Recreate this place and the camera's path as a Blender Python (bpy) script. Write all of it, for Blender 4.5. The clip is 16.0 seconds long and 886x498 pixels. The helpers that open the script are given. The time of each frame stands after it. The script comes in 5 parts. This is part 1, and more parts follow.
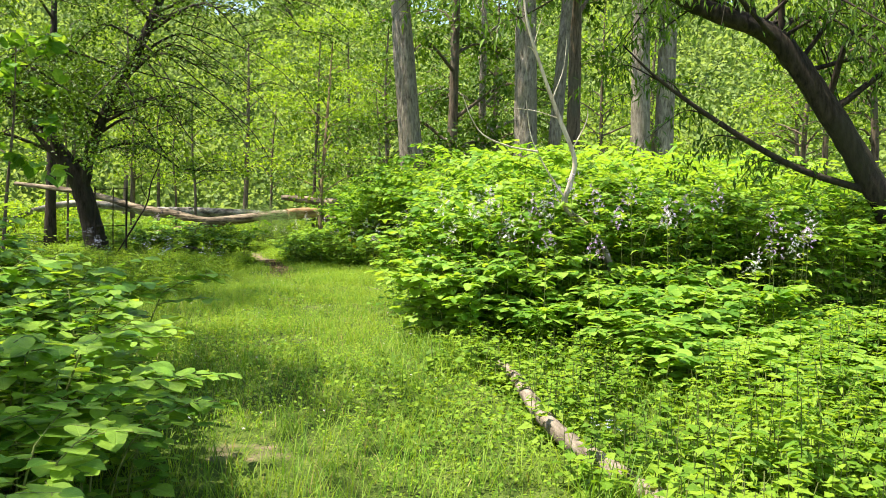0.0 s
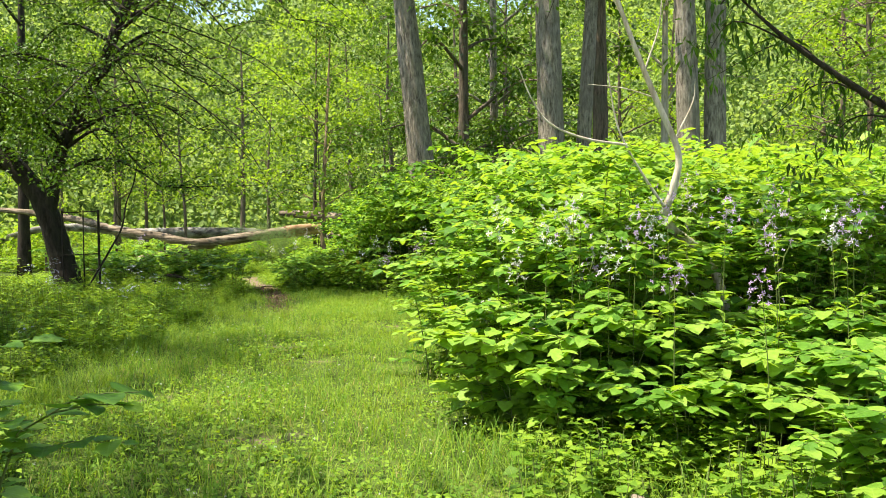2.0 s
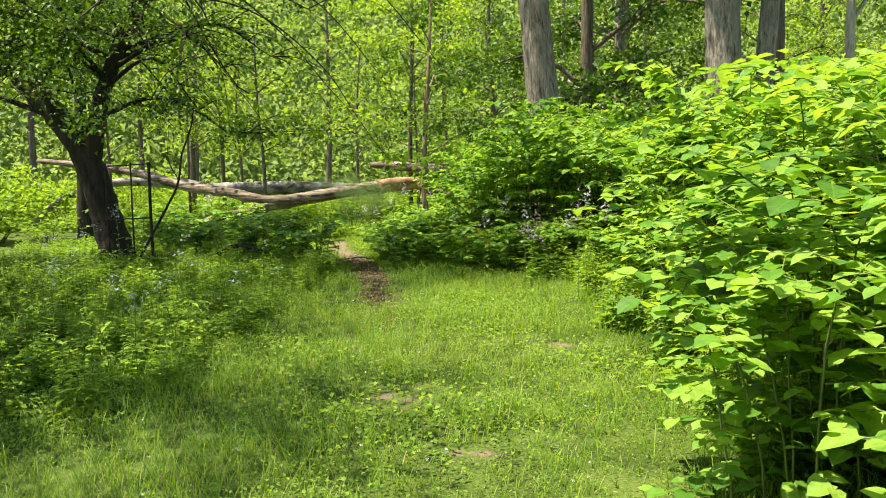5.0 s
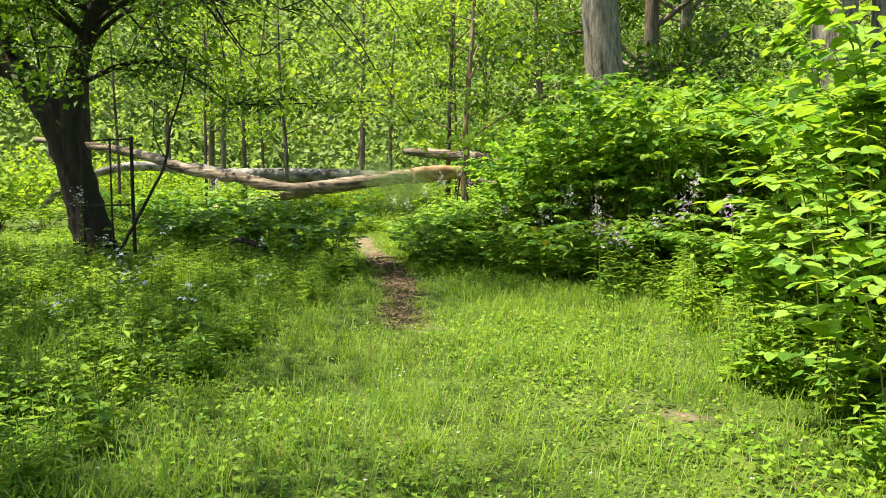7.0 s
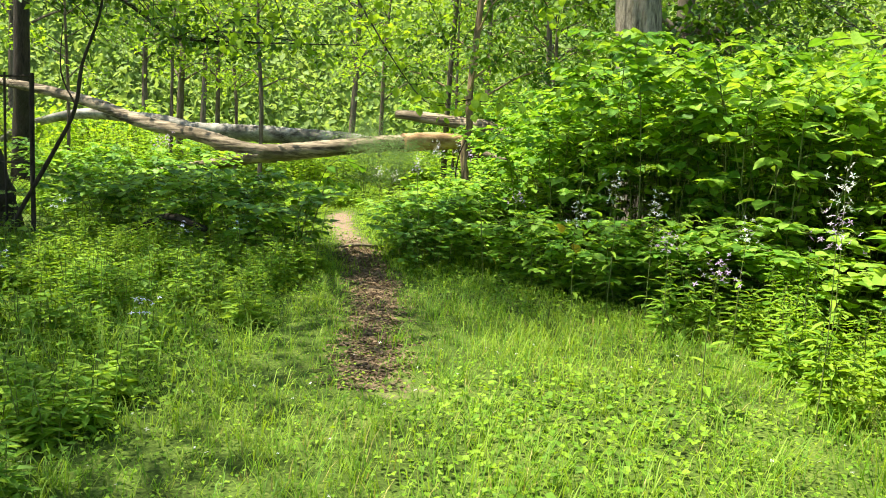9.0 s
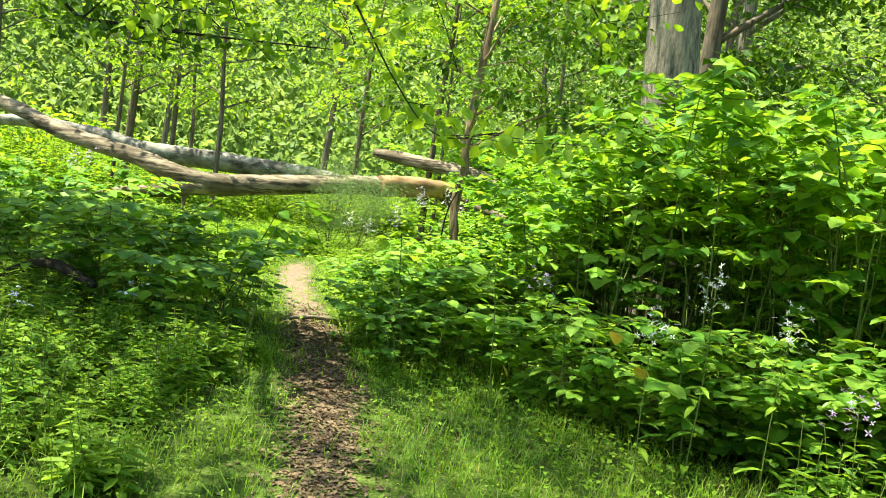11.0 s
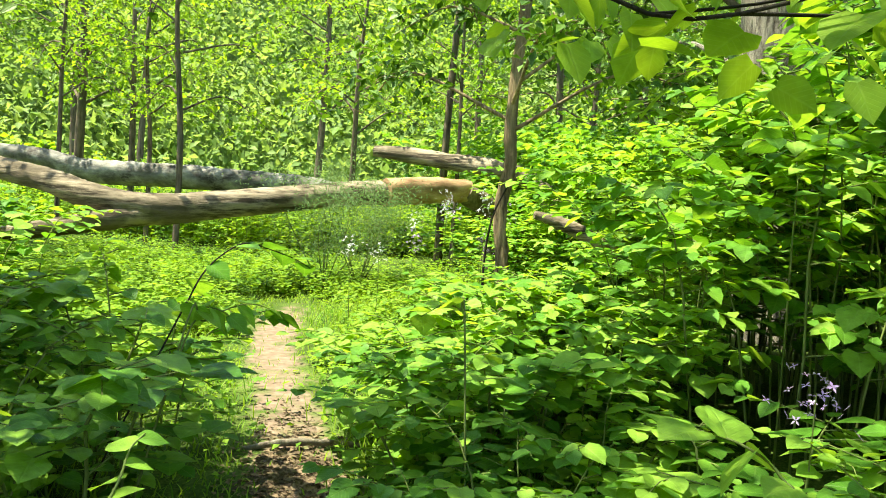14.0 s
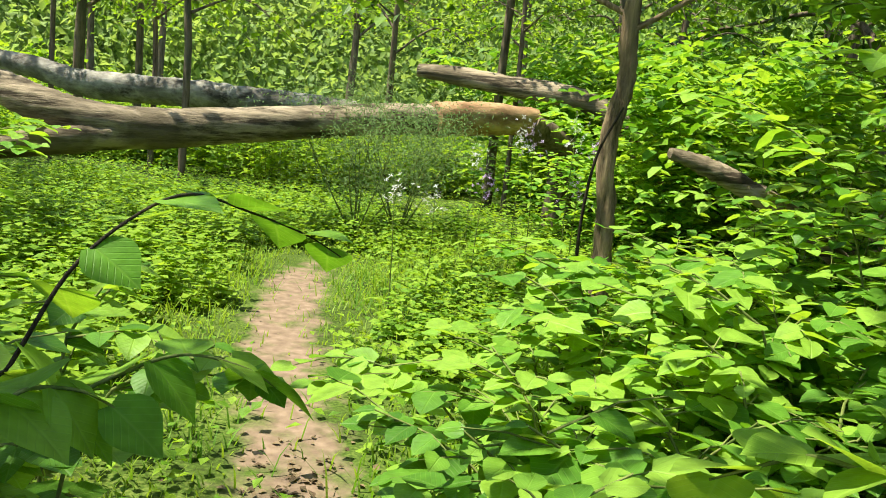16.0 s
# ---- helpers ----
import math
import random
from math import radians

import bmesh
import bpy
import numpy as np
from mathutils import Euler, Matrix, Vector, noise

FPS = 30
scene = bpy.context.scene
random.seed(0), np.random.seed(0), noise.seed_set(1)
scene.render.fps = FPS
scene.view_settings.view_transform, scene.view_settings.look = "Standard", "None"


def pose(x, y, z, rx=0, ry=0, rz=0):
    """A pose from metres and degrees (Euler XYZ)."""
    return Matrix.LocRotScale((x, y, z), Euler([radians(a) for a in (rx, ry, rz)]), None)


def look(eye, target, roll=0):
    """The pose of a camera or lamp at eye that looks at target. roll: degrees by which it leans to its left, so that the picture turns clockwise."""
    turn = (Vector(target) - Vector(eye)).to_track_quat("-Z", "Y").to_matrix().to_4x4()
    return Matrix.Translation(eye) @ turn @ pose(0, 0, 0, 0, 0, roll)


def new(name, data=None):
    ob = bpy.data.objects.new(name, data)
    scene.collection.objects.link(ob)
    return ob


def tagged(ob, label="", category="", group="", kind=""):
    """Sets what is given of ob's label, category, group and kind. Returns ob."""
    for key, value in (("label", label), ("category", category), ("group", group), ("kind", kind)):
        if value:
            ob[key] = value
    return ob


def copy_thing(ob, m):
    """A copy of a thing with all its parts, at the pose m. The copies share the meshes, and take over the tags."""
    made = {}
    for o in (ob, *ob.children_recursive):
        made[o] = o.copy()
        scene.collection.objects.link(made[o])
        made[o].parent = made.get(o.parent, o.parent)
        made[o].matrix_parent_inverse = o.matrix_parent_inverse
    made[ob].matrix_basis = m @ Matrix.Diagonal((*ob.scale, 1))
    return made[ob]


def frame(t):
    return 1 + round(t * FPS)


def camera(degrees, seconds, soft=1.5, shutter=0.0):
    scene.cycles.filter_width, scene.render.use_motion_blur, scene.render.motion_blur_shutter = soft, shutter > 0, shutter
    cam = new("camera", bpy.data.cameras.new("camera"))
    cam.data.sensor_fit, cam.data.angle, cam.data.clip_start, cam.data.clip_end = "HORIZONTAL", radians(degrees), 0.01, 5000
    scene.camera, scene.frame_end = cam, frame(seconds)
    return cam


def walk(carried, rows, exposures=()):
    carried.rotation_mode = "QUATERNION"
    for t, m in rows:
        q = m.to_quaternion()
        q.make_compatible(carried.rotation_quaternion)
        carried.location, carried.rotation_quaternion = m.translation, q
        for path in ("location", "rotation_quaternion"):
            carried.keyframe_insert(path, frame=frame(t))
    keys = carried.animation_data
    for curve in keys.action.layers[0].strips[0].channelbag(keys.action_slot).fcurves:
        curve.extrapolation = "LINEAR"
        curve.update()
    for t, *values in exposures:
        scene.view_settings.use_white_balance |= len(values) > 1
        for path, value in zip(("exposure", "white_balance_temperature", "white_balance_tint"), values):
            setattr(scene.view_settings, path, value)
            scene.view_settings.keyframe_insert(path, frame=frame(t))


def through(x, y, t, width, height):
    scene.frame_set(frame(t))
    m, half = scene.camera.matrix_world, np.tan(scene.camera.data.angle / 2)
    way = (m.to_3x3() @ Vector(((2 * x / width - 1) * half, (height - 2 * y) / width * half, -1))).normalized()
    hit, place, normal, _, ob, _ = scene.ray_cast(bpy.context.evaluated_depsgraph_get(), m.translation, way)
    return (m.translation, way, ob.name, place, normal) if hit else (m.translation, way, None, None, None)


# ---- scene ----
cam = camera(58.06, 16.0, soft=0.95)
# seconds, x, y, z, yaw, pitch, lean to the right
ROWS = [
    (0.0, -0.000, -0.000, 1.358, -0.00, -2.38, -0.74),
    (0.5, -0.060, 0.652, 1.395, 1.29, -2.15, -0.39),
    (1.0, -0.149, 1.378, 1.447, 0.77, -0.46, -0.82),
    (1.5, -0.257, 2.082, 1.494, 0.64, -0.58, 1.26),
    (2.0, -0.436, 2.798, 1.507, 0.19, -1.82, 1.22),
    (2.5, -0.630, 3.476, 1.516, 3.76, -3.31, -0.71),
    (3.0, -0.789, 4.147, 1.535, 6.10, -3.63, -0.70),
    (3.5, -0.958, 4.860, 1.511, 6.42, -6.69, -1.07),
    (4.0, -1.138, 5.616, 1.560, 6.24, -6.01, -0.42),
    (4.5, -1.335, 6.378, 1.564, 6.42, -5.33, -0.83),
    (5.0, -1.512, 7.125, 1.611, 6.29, -5.24, 1.44),
    (5.2, -1.606, 7.391, 1.584, 7.71, -5.20, 1.65),
    (7.3, -1.987, 10.213, 1.464, 9.35, -5.83, -0.22),
    (7.5, -2.033, 10.502, 1.476, 9.53, -7.55, -0.66),
    (8.0, -2.075, 11.168, 1.497, 7.48, -8.12, -1.70),
    (8.2, -2.131, 11.428, 1.513, 7.43, -7.98, -1.92),
    (10.3, -2.766, 14.143, 1.508, 9.02, -8.18, -4.15),
    (10.5, -2.823, 14.405, 1.517, 9.52, -8.17, -3.70),
    (11.0, -2.977, 14.986, 1.506, 5.85, -4.49, -7.94),
    (11.5, -3.164, 15.565, 1.511, 10.79, -5.50, -4.75),
    (12.0, -3.300, 16.176, 1.534, 9.64, -5.22, -3.98),
    (12.5, -3.452, 16.789, 1.546, 9.11, -5.12, -2.09),
    (13.0, -3.565, 17.353, 1.537, 7.43, -7.36, -1.45),
    (13.5, -3.660, 17.898, 1.525, 6.96, -7.37, -1.64),
    (14.0, -3.757, 18.437, 1.506, 6.07, -4.63, -3.51),
    (14.5, -3.916, 19.046, 1.435, 5.92, -7.25, -4.39),
    (15.0, -4.033, 19.534, 1.427, 5.88, -9.38, -4.30),
    (15.5, -4.195, 20.080, 1.362, 6.89, -9.19, -5.77),
    (16.0, -4.362, 20.567, 1.370, 7.62, -9.33, -5.53),
]
walk(cam, [(t, pose(x, y, z, 90 + pitch, 0, yaw) @ pose(0, 0, 0, 0, 0, -lean)) for t, x, y, z, yaw, pitch, lean in ROWS],
     [(0, 1.55, 7100, 9), (3.5, 1.5, 7200, 8), (5, 1.5, 7250, 8), (8, 1.65, 7150, 5), (10.5, 1.95, 7200, -5), (13, 2.05, 7250, -8), (15, 1.75, 7200, -5), (16, 1.45, 7100, -2)])

# ---- light ----
SUN_ELEVATION, SUN_AZIMUTH = radians(69), radians(262)      # azimuth clockwise from +y
world = bpy.data.worlds.new("world")
scene.world = world
world.use_nodes = True
sky = world.node_tree.nodes.new("ShaderNodeTexSky")
sky.sky_type, sky.sun_disc = "NISHITA", False
sky.sun_elevation, sky.sun_rotation = SUN_ELEVATION, SUN_AZIMUTH
back = world.node_tree.nodes["Background"]
back.inputs["Strength"].default_value = 0.125
world.node_tree.links.new(sky.outputs[0], back.inputs[0])
sun_dir = Vector((math.sin(SUN_AZIMUTH) * math.cos(SUN_ELEVATION), math.cos(SUN_AZIMUTH) * math.cos(SUN_ELEVATION), math.sin(SUN_ELEVATION)))
sun = new("sun", bpy.data.lights.new("sun", "SUN"))
sun.data.energy, sun.data.angle, sun.data.color = 4.3, radians(0.6), (1.0, 0.95, 0.86)
sun.matrix_world = look(sun_dir * 60, (0, 0, 0))


# ---- materials ----
def nodes_of(name):
    m = bpy.data.materials.new(name)
    m.use_nodes = True
    m.node_tree.nodes.clear()
    return m, m.node_tree.nodes, m.node_tree.links


def ramp(nodes, stops):
    r = nodes.new("ShaderNodeValToRGB")
    while len(r.color_ramp.elements) < len(stops):
        r.color_ramp.elements.new(0.5)
    for e, (at, c) in zip(r.color_ramp.elements, stops):
        e.position, e.color = at, (*c, 1)
    return r


def leaf_material(name, dark, mid, light, glow, through=0.4, rough=0.45, patch=1.2, dull=0.0):
    """Leaves: colour by leaf and by patch, a part of the light goes through."""
    m, nodes, links = nodes_of(name)
    geo = nodes.new("ShaderNodeNewGeometry")
    info = nodes.new("ShaderNodeObjectInfo")
    tex = nodes.new("ShaderNodeTexNoise")
    tex.inputs["Scale"].default_value = patch
    links.new(geo.outputs["Position"], tex.inputs["Vector"])
    add = nodes.new("ShaderNodeMath")
    add.operation = "MULTIPLY_ADD"
    links.new(geo.outputs["Random Per Island"], add.inputs[0])
    add.inputs[1].default_value = 0.55
    links.new(tex.outputs["Fac"], add.inputs[2])
    add2 = nodes.new("ShaderNodeMath")
    add2.operation = "MULTIPLY_ADD"
    links.new(info.outputs["Random"], add2.inputs[0])
    add2.inputs[1].default_value = 0.25
    links.new(add.outputs[0], add2.inputs[2])
    col = ramp(nodes, [(0.35, dark), (0.8, mid), (1.25 / 1.3, light)])
    links.new(add2.outputs[0], col.inputs[0])
    # midrib and side veins, by the leaf's own width and length
    own = nodes.new("ShaderNodeAttribute")
    own.attribute_name = "leaf"
    split = nodes.new("ShaderNodeSeparateXYZ")
    links.new(own.outputs["Vector"], split.inputs[0])
    slant = nodes.new("ShaderNodeMath")
    slant.operation = "MULTIPLY_ADD"
    links.new(split.outputs["X"], slant.inputs[0])
    slant.inputs[1].default_value = -0.9
    links.new(split.outputs["Y"], slant.inputs[2])
    turn = nodes.new("ShaderNodeMath")
    turn.operation = "MULTIPLY"
    links.new(slant.outputs[0], turn.inputs[0])
    turn.inputs[1].default_value = 44.0
    wave = nodes.new("ShaderNodeMath")
    wave.operation = "SINE"
    links.new(turn.outputs[0], wave.inputs[0])
    rib = ramp(nodes, [(0.0, (1, 1, 1)), (0.035, (0, 0, 0))])
    links.new(split.outputs["X"], rib.inputs[0])
    side = ramp(nodes, [(0.8, (0, 0, 0)), (1.0, (0.55, 0.55, 0.55))])
    links.new(wave.outputs[0], side.inputs[0])
    veins = nodes.new("ShaderNodeMath")
    veins.operation = "MAXIMUM"
    links.new(rib.outputs[0], veins.inputs[0])
    links.new(side.outputs[0], veins.inputs[1])
    paler = nodes.new("ShaderNodeMix")
    paler.data_type, paler.blend_type = "RGBA", "SCREEN"
    weak = nodes.new("ShaderNodeMath")
    weak.operation = "MULTIPLY"
    links.new(veins.outputs[0], weak.inputs[0])
    weak.inputs[1].default_value = 0.18
    links.new(weak.outputs[0], paler.inputs[0])
    links.new(col.outputs[0], paler.inputs[6])
    paler.inputs[7].default_value = (0.3, 0.4, 0.12, 1)
    blotch = nodes.new("ShaderNodeTexNoise")
    blotch.inputs["Scale"].default_value, blotch.inputs["Detail"].default_value = 28, 4
    links.new(geo.outputs["Position"], blotch.inputs["Vector"])
    spots = ramp(nodes, [(0.3, (0.72, 0.74, 0.7)), (0.62, (1, 1, 1))])
    links.new(blotch.outputs["Fac"], spots.inputs[0])
    toned = nodes.new("ShaderNodeMix")
    toned.data_type, toned.blend_type = "RGBA", "MULTIPLY"
    toned.inputs[0].default_value = 1.0
    links.new(paler.outputs[2], toned.inputs[6])
    links.new(spots.outputs[0], toned.inputs[7])
    fine = nodes.new("ShaderNodeMath")
    fine.operation = "MULTIPLY_ADD"
    links.new(veins.outputs[0], fine.inputs[0])
    fine.inputs[1].default_value = -0.5
    links.new(blotch.outputs["Fac"], fine.inputs[2])
    bump = nodes.new("ShaderNodeBump")
    bump.inputs["Strength"].default_value, bump.inputs["Distance"].default_value = 0.5, 0.006
    links.new(fine.outputs[0], bump.inputs["Height"])
    front = nodes.new("ShaderNodeBsdfPrincipled")
    front.inputs["Roughness"].default_value = rough
    front.inputs["Specular IOR Level"].default_value = 0.22
    links.new(toned.outputs[2], front.inputs["Base Color"])
    links.new(bump.outputs[0], front.inputs["Normal"])
    tint = nodes.new("ShaderNodeMix")
    tint.data_type, tint.blend_type = "RGBA", "MULTIPLY"
    tint.inputs[0].default_value = 1.0
    links.new(toned.outputs[2], tint.inputs[6])
    tint.inputs[7].default_value = (*glow, 1)
    back_side = nodes.new("ShaderNodeBsdfTranslucent")
    links.new(tint.outputs[2], back_side.inputs["Color"])
    mix = nodes.new("ShaderNodeMixShader")
    mix.inputs[0].default_value = through
    links.new(front.outputs[0], mix.inputs[1])
    links.new(back_side.outputs[0], mix.inputs[2])
    out = nodes.new("ShaderNodeOutputMaterial")
    links.new(mix.outputs[0], out.inputs[0])
    return m


def bark_material(name, dark, light, patch=None, scale=9.0, rough=0.9, stretch=(1, 1, 0.16), depth=0.02, amount=0.5, low=0.36, high=0.62):
    """Bark or weathered wood: grain along one axis, with large patches of another tone."""
    m, nodes, links = nodes_of(name)
    tc = nodes.new("ShaderNodeTexCoord")
    mp = nodes.new("ShaderNodeMapping")
    mp.inputs["Scale"].default_value = stretch
    links.new(tc.outputs["Object"], mp.inputs[0])
    grain = nodes.new("ShaderNodeTexNoise")
    grain.inputs["Scale"].default_value, grain.inputs["Detail"].default_value, grain.inputs["Roughness"].default_value = scale, 8, 0.7
    links.new(mp.outputs[0], grain.inputs["Vector"])
    col = ramp(nodes, [(low, dark), (high, light)])
    links.new(grain.outputs["Fac"], col.inputs[0])
    base = col.outputs[0]
    if patch:
        big = nodes.new("ShaderNodeTexNoise")
        big.inputs["Scale"].default_value, big.inputs["Detail"].default_value = 1.6, 5
        links.new(tc.outputs["Object"], big.inputs["Vector"])
        edge = ramp(nodes, [(0.48, (0, 0, 0)), (0.6, (1, 1, 1))])
        links.new(big.outputs["Fac"], edge.inputs[0])
        mul = nodes.new("ShaderNodeMath")
        mul.operation = "MULTIPLY"
        links.new(edge.outputs[0], mul.inputs[0])
        mul.inputs[1].default_value = amount
        mix = nodes.new("ShaderNodeMix")
        mix.data_type = "RGBA"
        links.new(mul.outputs[0], mix.inputs[0])
        links.new(base, mix.inputs[6])
        mix.inputs[7].default_value = (*patch, 1)
        base = mix.outputs[2]
    bump = nodes.new("ShaderNodeBump")
    bump.inputs["Strength"].default_value, bump.inputs["Distance"].default_value = 1.0, depth
    links.new(grain.outputs["Fac"], bump.inputs["Height"])
    bsdf = nodes.new("ShaderNodeBsdfPrincipled")
    bsdf.inputs["Roughness"].default_value = rough
    bsdf.inputs["Specular IOR Level"].default_value = 0.2
    links.new(base, bsdf.inputs["Base Color"])
    links.new(bump.outputs[0], bsdf.inputs["Normal"])
    out = nodes.new("ShaderNodeOutputMaterial")
    links.new(bsdf.outputs[0], out.inputs[0])
    return m


def ground_material():
    """Mossy turf with litter; bare trodden earth where the mesh's 'trail' value is high."""
    m, nodes, links = nodes_of("woodland_soil")
    geo = nodes.new("ShaderNodeNewGeometry")
    def tex(scale, detail=6):
        n = nodes.new("ShaderNodeTexNoise")
        n.inputs["Scale"].default_value, n.inputs["Detail"].default_value = scale, detail
        links.new(geo.outputs["Position"], n.inputs["Vector"])
        return n.outputs["Fac"]
    turf = ramp(nodes, [(0.3, (0.03, 0.04, 0.01)), (0.5, (0.055, 0.09, 0.015)), (0.72, (0.12, 0.15, 0.035))])
    fine = nodes.new("ShaderNodeMath")
    fine.operation = "MULTIPLY_ADD"
    links.new(tex(55, 3), fine.inputs[0])
    fine.inputs[1].default_value = 0.9
    half = nodes.new("ShaderNodeMath")
    half.operation = "MULTIPLY_ADD"
    links.new(tex(2.2, 9), half.inputs[0])
    half.inputs[1].default_value, half.inputs[2].default_value = 0.7, -0.3
    links.new(half.outputs[0], fine.inputs[2])
    links.new(fine.outputs[0], turf.inputs[0])
    earth = ramp(nodes, [(0.28, (0.13, 0.09, 0.065)), (0.5, (0.19, 0.132, 0.098)), (0.72, (0.26, 0.185, 0.14))])
    links.new(tex(14, 9), earth.inputs[0])
    attr = nodes.new("ShaderNodeAttribute")
    attr.attribute_name = "trail"
    wob = nodes.new("ShaderNodeMath")
    wob.operation = "MULTIPLY_ADD"
    links.new(tex(6), wob.inputs[0])
    wob.inputs[1].default_value = 0.9
    links.new(attr.outputs["Fac"], wob.inputs[2])
    edge = ramp(nodes, [(0.72, (0, 0, 0)), (1.0, (1, 1, 1))])
    links.new(wob.outputs[0], edge.inputs[0])
    mix = nodes.new("ShaderNodeMix")
    mix.data_type = "RGBA"
    links.new(edge.outputs[0], mix.inputs[0])
    links.new(turf.outputs[0], mix.inputs[6])
    links.new(earth.outputs[0], mix.inputs[7])
    bump = nodes.new("ShaderNodeBump")
    bump.inputs["Strength"].default_value, bump.inputs["Distance"].default_value = 0.5, 0.006
    links.new(tex(22, 8), bump.inputs["Height"])
    bsdf = nodes.new("ShaderNodeBsdfPrincipled")
    bsdf.inputs["Roughness"].default_value = 0.95
    bsdf.inputs["Specular IOR Level"].default_value = 0.1
    links.new(mix.outputs[2], bsdf.inputs["Base Color"])
    links.new(bump.outputs[0], bsdf.inputs["Normal"])
    out = nodes.new("ShaderNodeOutputMaterial")
    links.new(bsdf.outputs[0], out.inputs[0])
    return m


KNOTWEED = leaf_material("knotweed_leaf", (0.05, 0.145, 0.016), (0.128, 0.29, 0.032), (0.27, 0.44, 0.06), (1.75, 1.55, 0.7), 0.4, 0.45)
HERB = leaf_material("herb_leaf", (0.065, 0.145, 0.012), (0.13, 0.26, 0.018), (0.23, 0.36, 0.03), (1.8, 1.6, 0.8), 0.35, 0.55)
GRASS = leaf_material("grass_blade", (0.07, 0.165, 0.016), (0.125, 0.26, 0.024), (0.24, 0.35, 0.045), (1.6, 1.5, 0.8), 0.4, 0.55, 0.7)
WEED = leaf_material("slim_herb_leaf", (0.075, 0.17, 0.015), (0.135, 0.28, 0.025), (0.24, 0.38, 0.04), (1.7, 1.5, 0.8), 0.4, 0.55)
STRAW = leaf_material("dry_grass_blade", (0.2, 0.18, 0.05), (0.3, 0.27, 0.08), (0.42, 0.36, 0.14), (1.2, 1.1, 0.8), 0.3, 0.6)
# dark canopy and bright underwood leaves: crown shade and sun put into colour
CANOPY = leaf_material("shaded_canopy_leaf", (0.03, 0.075, 0.008), (0.06, 0.135, 0.012), (0.12, 0.22, 0.02), (1.5, 1.45, 0.7), 0.26, 0.45, 0.5)
UNDERWOOD = leaf_material("sunlit_underwood_leaf", (0.11, 0.21, 0.02), (0.18, 0.32, 0.028), (0.27, 0.41, 0.04), (1.65, 1.5, 0.75), 0.48, 0.55, 0.4)
# far leaves paler than near ones, with haze put into the colour
FARWOOD = leaf_material("hazed_far_leaf", (0.125, 0.21, 0.052), (0.2, 0.305, 0.08), (0.28, 0.385, 0.11), (1.4, 1.3, 0.9), 0.5, 0.6, 0.15)
FEATHERY = leaf_material("feathery_leaf", (0.08, 0.15, 0.05), (0.13, 0.22, 0.08), (0.19, 0.28, 0.12), (1.3, 1.3, 1.0), 0.35, 0.6)
YELLOW = leaf_material("yellowed_leaf", (0.4, 0.3, 0.03), (0.5, 0.38, 0.04), (0.55, 0.42, 0.06), (1.2, 1.1, 0.8), 0.3, 0.5)
LITTER = leaf_material("leaf_litter", (0.04, 0.025, 0.015), (0.1, 0.062, 0.04), (0.23, 0.155, 0.1), (0.8, 0.7, 0.6), 0.1, 0.8, 5.0)
STEM = bark_material("green_stem", (0.09, 0.13, 0.03), (0.2, 0.22, 0.07), scale=30, depth=0.002)
GREYBARK = bark_material("grey_furrowed_bark", (0.07, 0.055, 0.042), (0.4, 0.345, 0.285), (0.22, 0.19, 0.15), 16, 0.9, (1, 1, 0.22), 0.08)
DARKBARK = bark_material("dark_bark", (0.014, 0.01, 0.008), (0.06, 0.045, 0.035), (0.035, 0.035, 0.02), 14, 0.9, (1, 1, 0.2), 0.03)
BROWNBARK = bark_material("brown_bark", (0.05, 0.036, 0.026), (0.2, 0.15, 0.11), (0.1, 0.1, 0.07), 14, 0.9, (1, 1, 0.15), 0.02)
PEELING = bark_material("peeling_tan_bark", (0.06, 0.042, 0.028), (0.42, 0.3, 0.18), (0.2, 0.14, 0.09), 14, 0.9, (1, 1, 0.14), 0.03)
PALEWOOD = bark_material("bleached_wood", (0.3, 0.24, 0.18), (0.62, 0.54, 0.44), None, 16, 0.8, (1, 1, 0.15), 0.01)
LOGWOOD = bark_material("weathered_log_wood", (0.045, 0.033, 0.022), (0.31, 0.245, 0.175), (0.085, 0.065, 0.042), 9, 0.9, (0.16, 0.16, 1.4), 0.03, 0.75, 0.42, 0.56)
GREYLOG = bark_material("grey_brown_dead_wood", (0.08, 0.06, 0.045), (0.3, 0.25, 0.2), (0.1, 0.085, 0.06), 18, 0.9, (1, 0.25, 1), 0.015, 0.6)
ORANGEWOOD = bark_material("barkless_orange_wood", (0.2, 0.1, 0.05), (0.5, 0.32, 0.18), (0.16, 0.09, 0.05), 8, 0.85, (0.3, 0.3, 1), 0.02, 0.5)
MOTTLED = bark_material("mottled_old_log_bark", (0.05, 0.04, 0.035), (0.4, 0.37, 0.33), (0.1, 0.09, 0.08), 5, 0.9, (0.5, 0.5, 1), 0.03, 0.6)


def petal_material(name, c1, c2):
    return leaf_material(name, c1, c1, c2, (1, 1, 1), 0.3, 0.6)


PURPLE = petal_material("purple_petal", (0.55, 0.36, 0.68), (0.7, 0.52, 0.8))
WHITE = petal_material("white_petal", (0.7, 0.66, 0.72), (0.8, 0.78, 0.8))
BLUE = petal_material("pale_blue_petal", (0.45, 0.48, 0.75), (0.62, 0.62, 0.8))


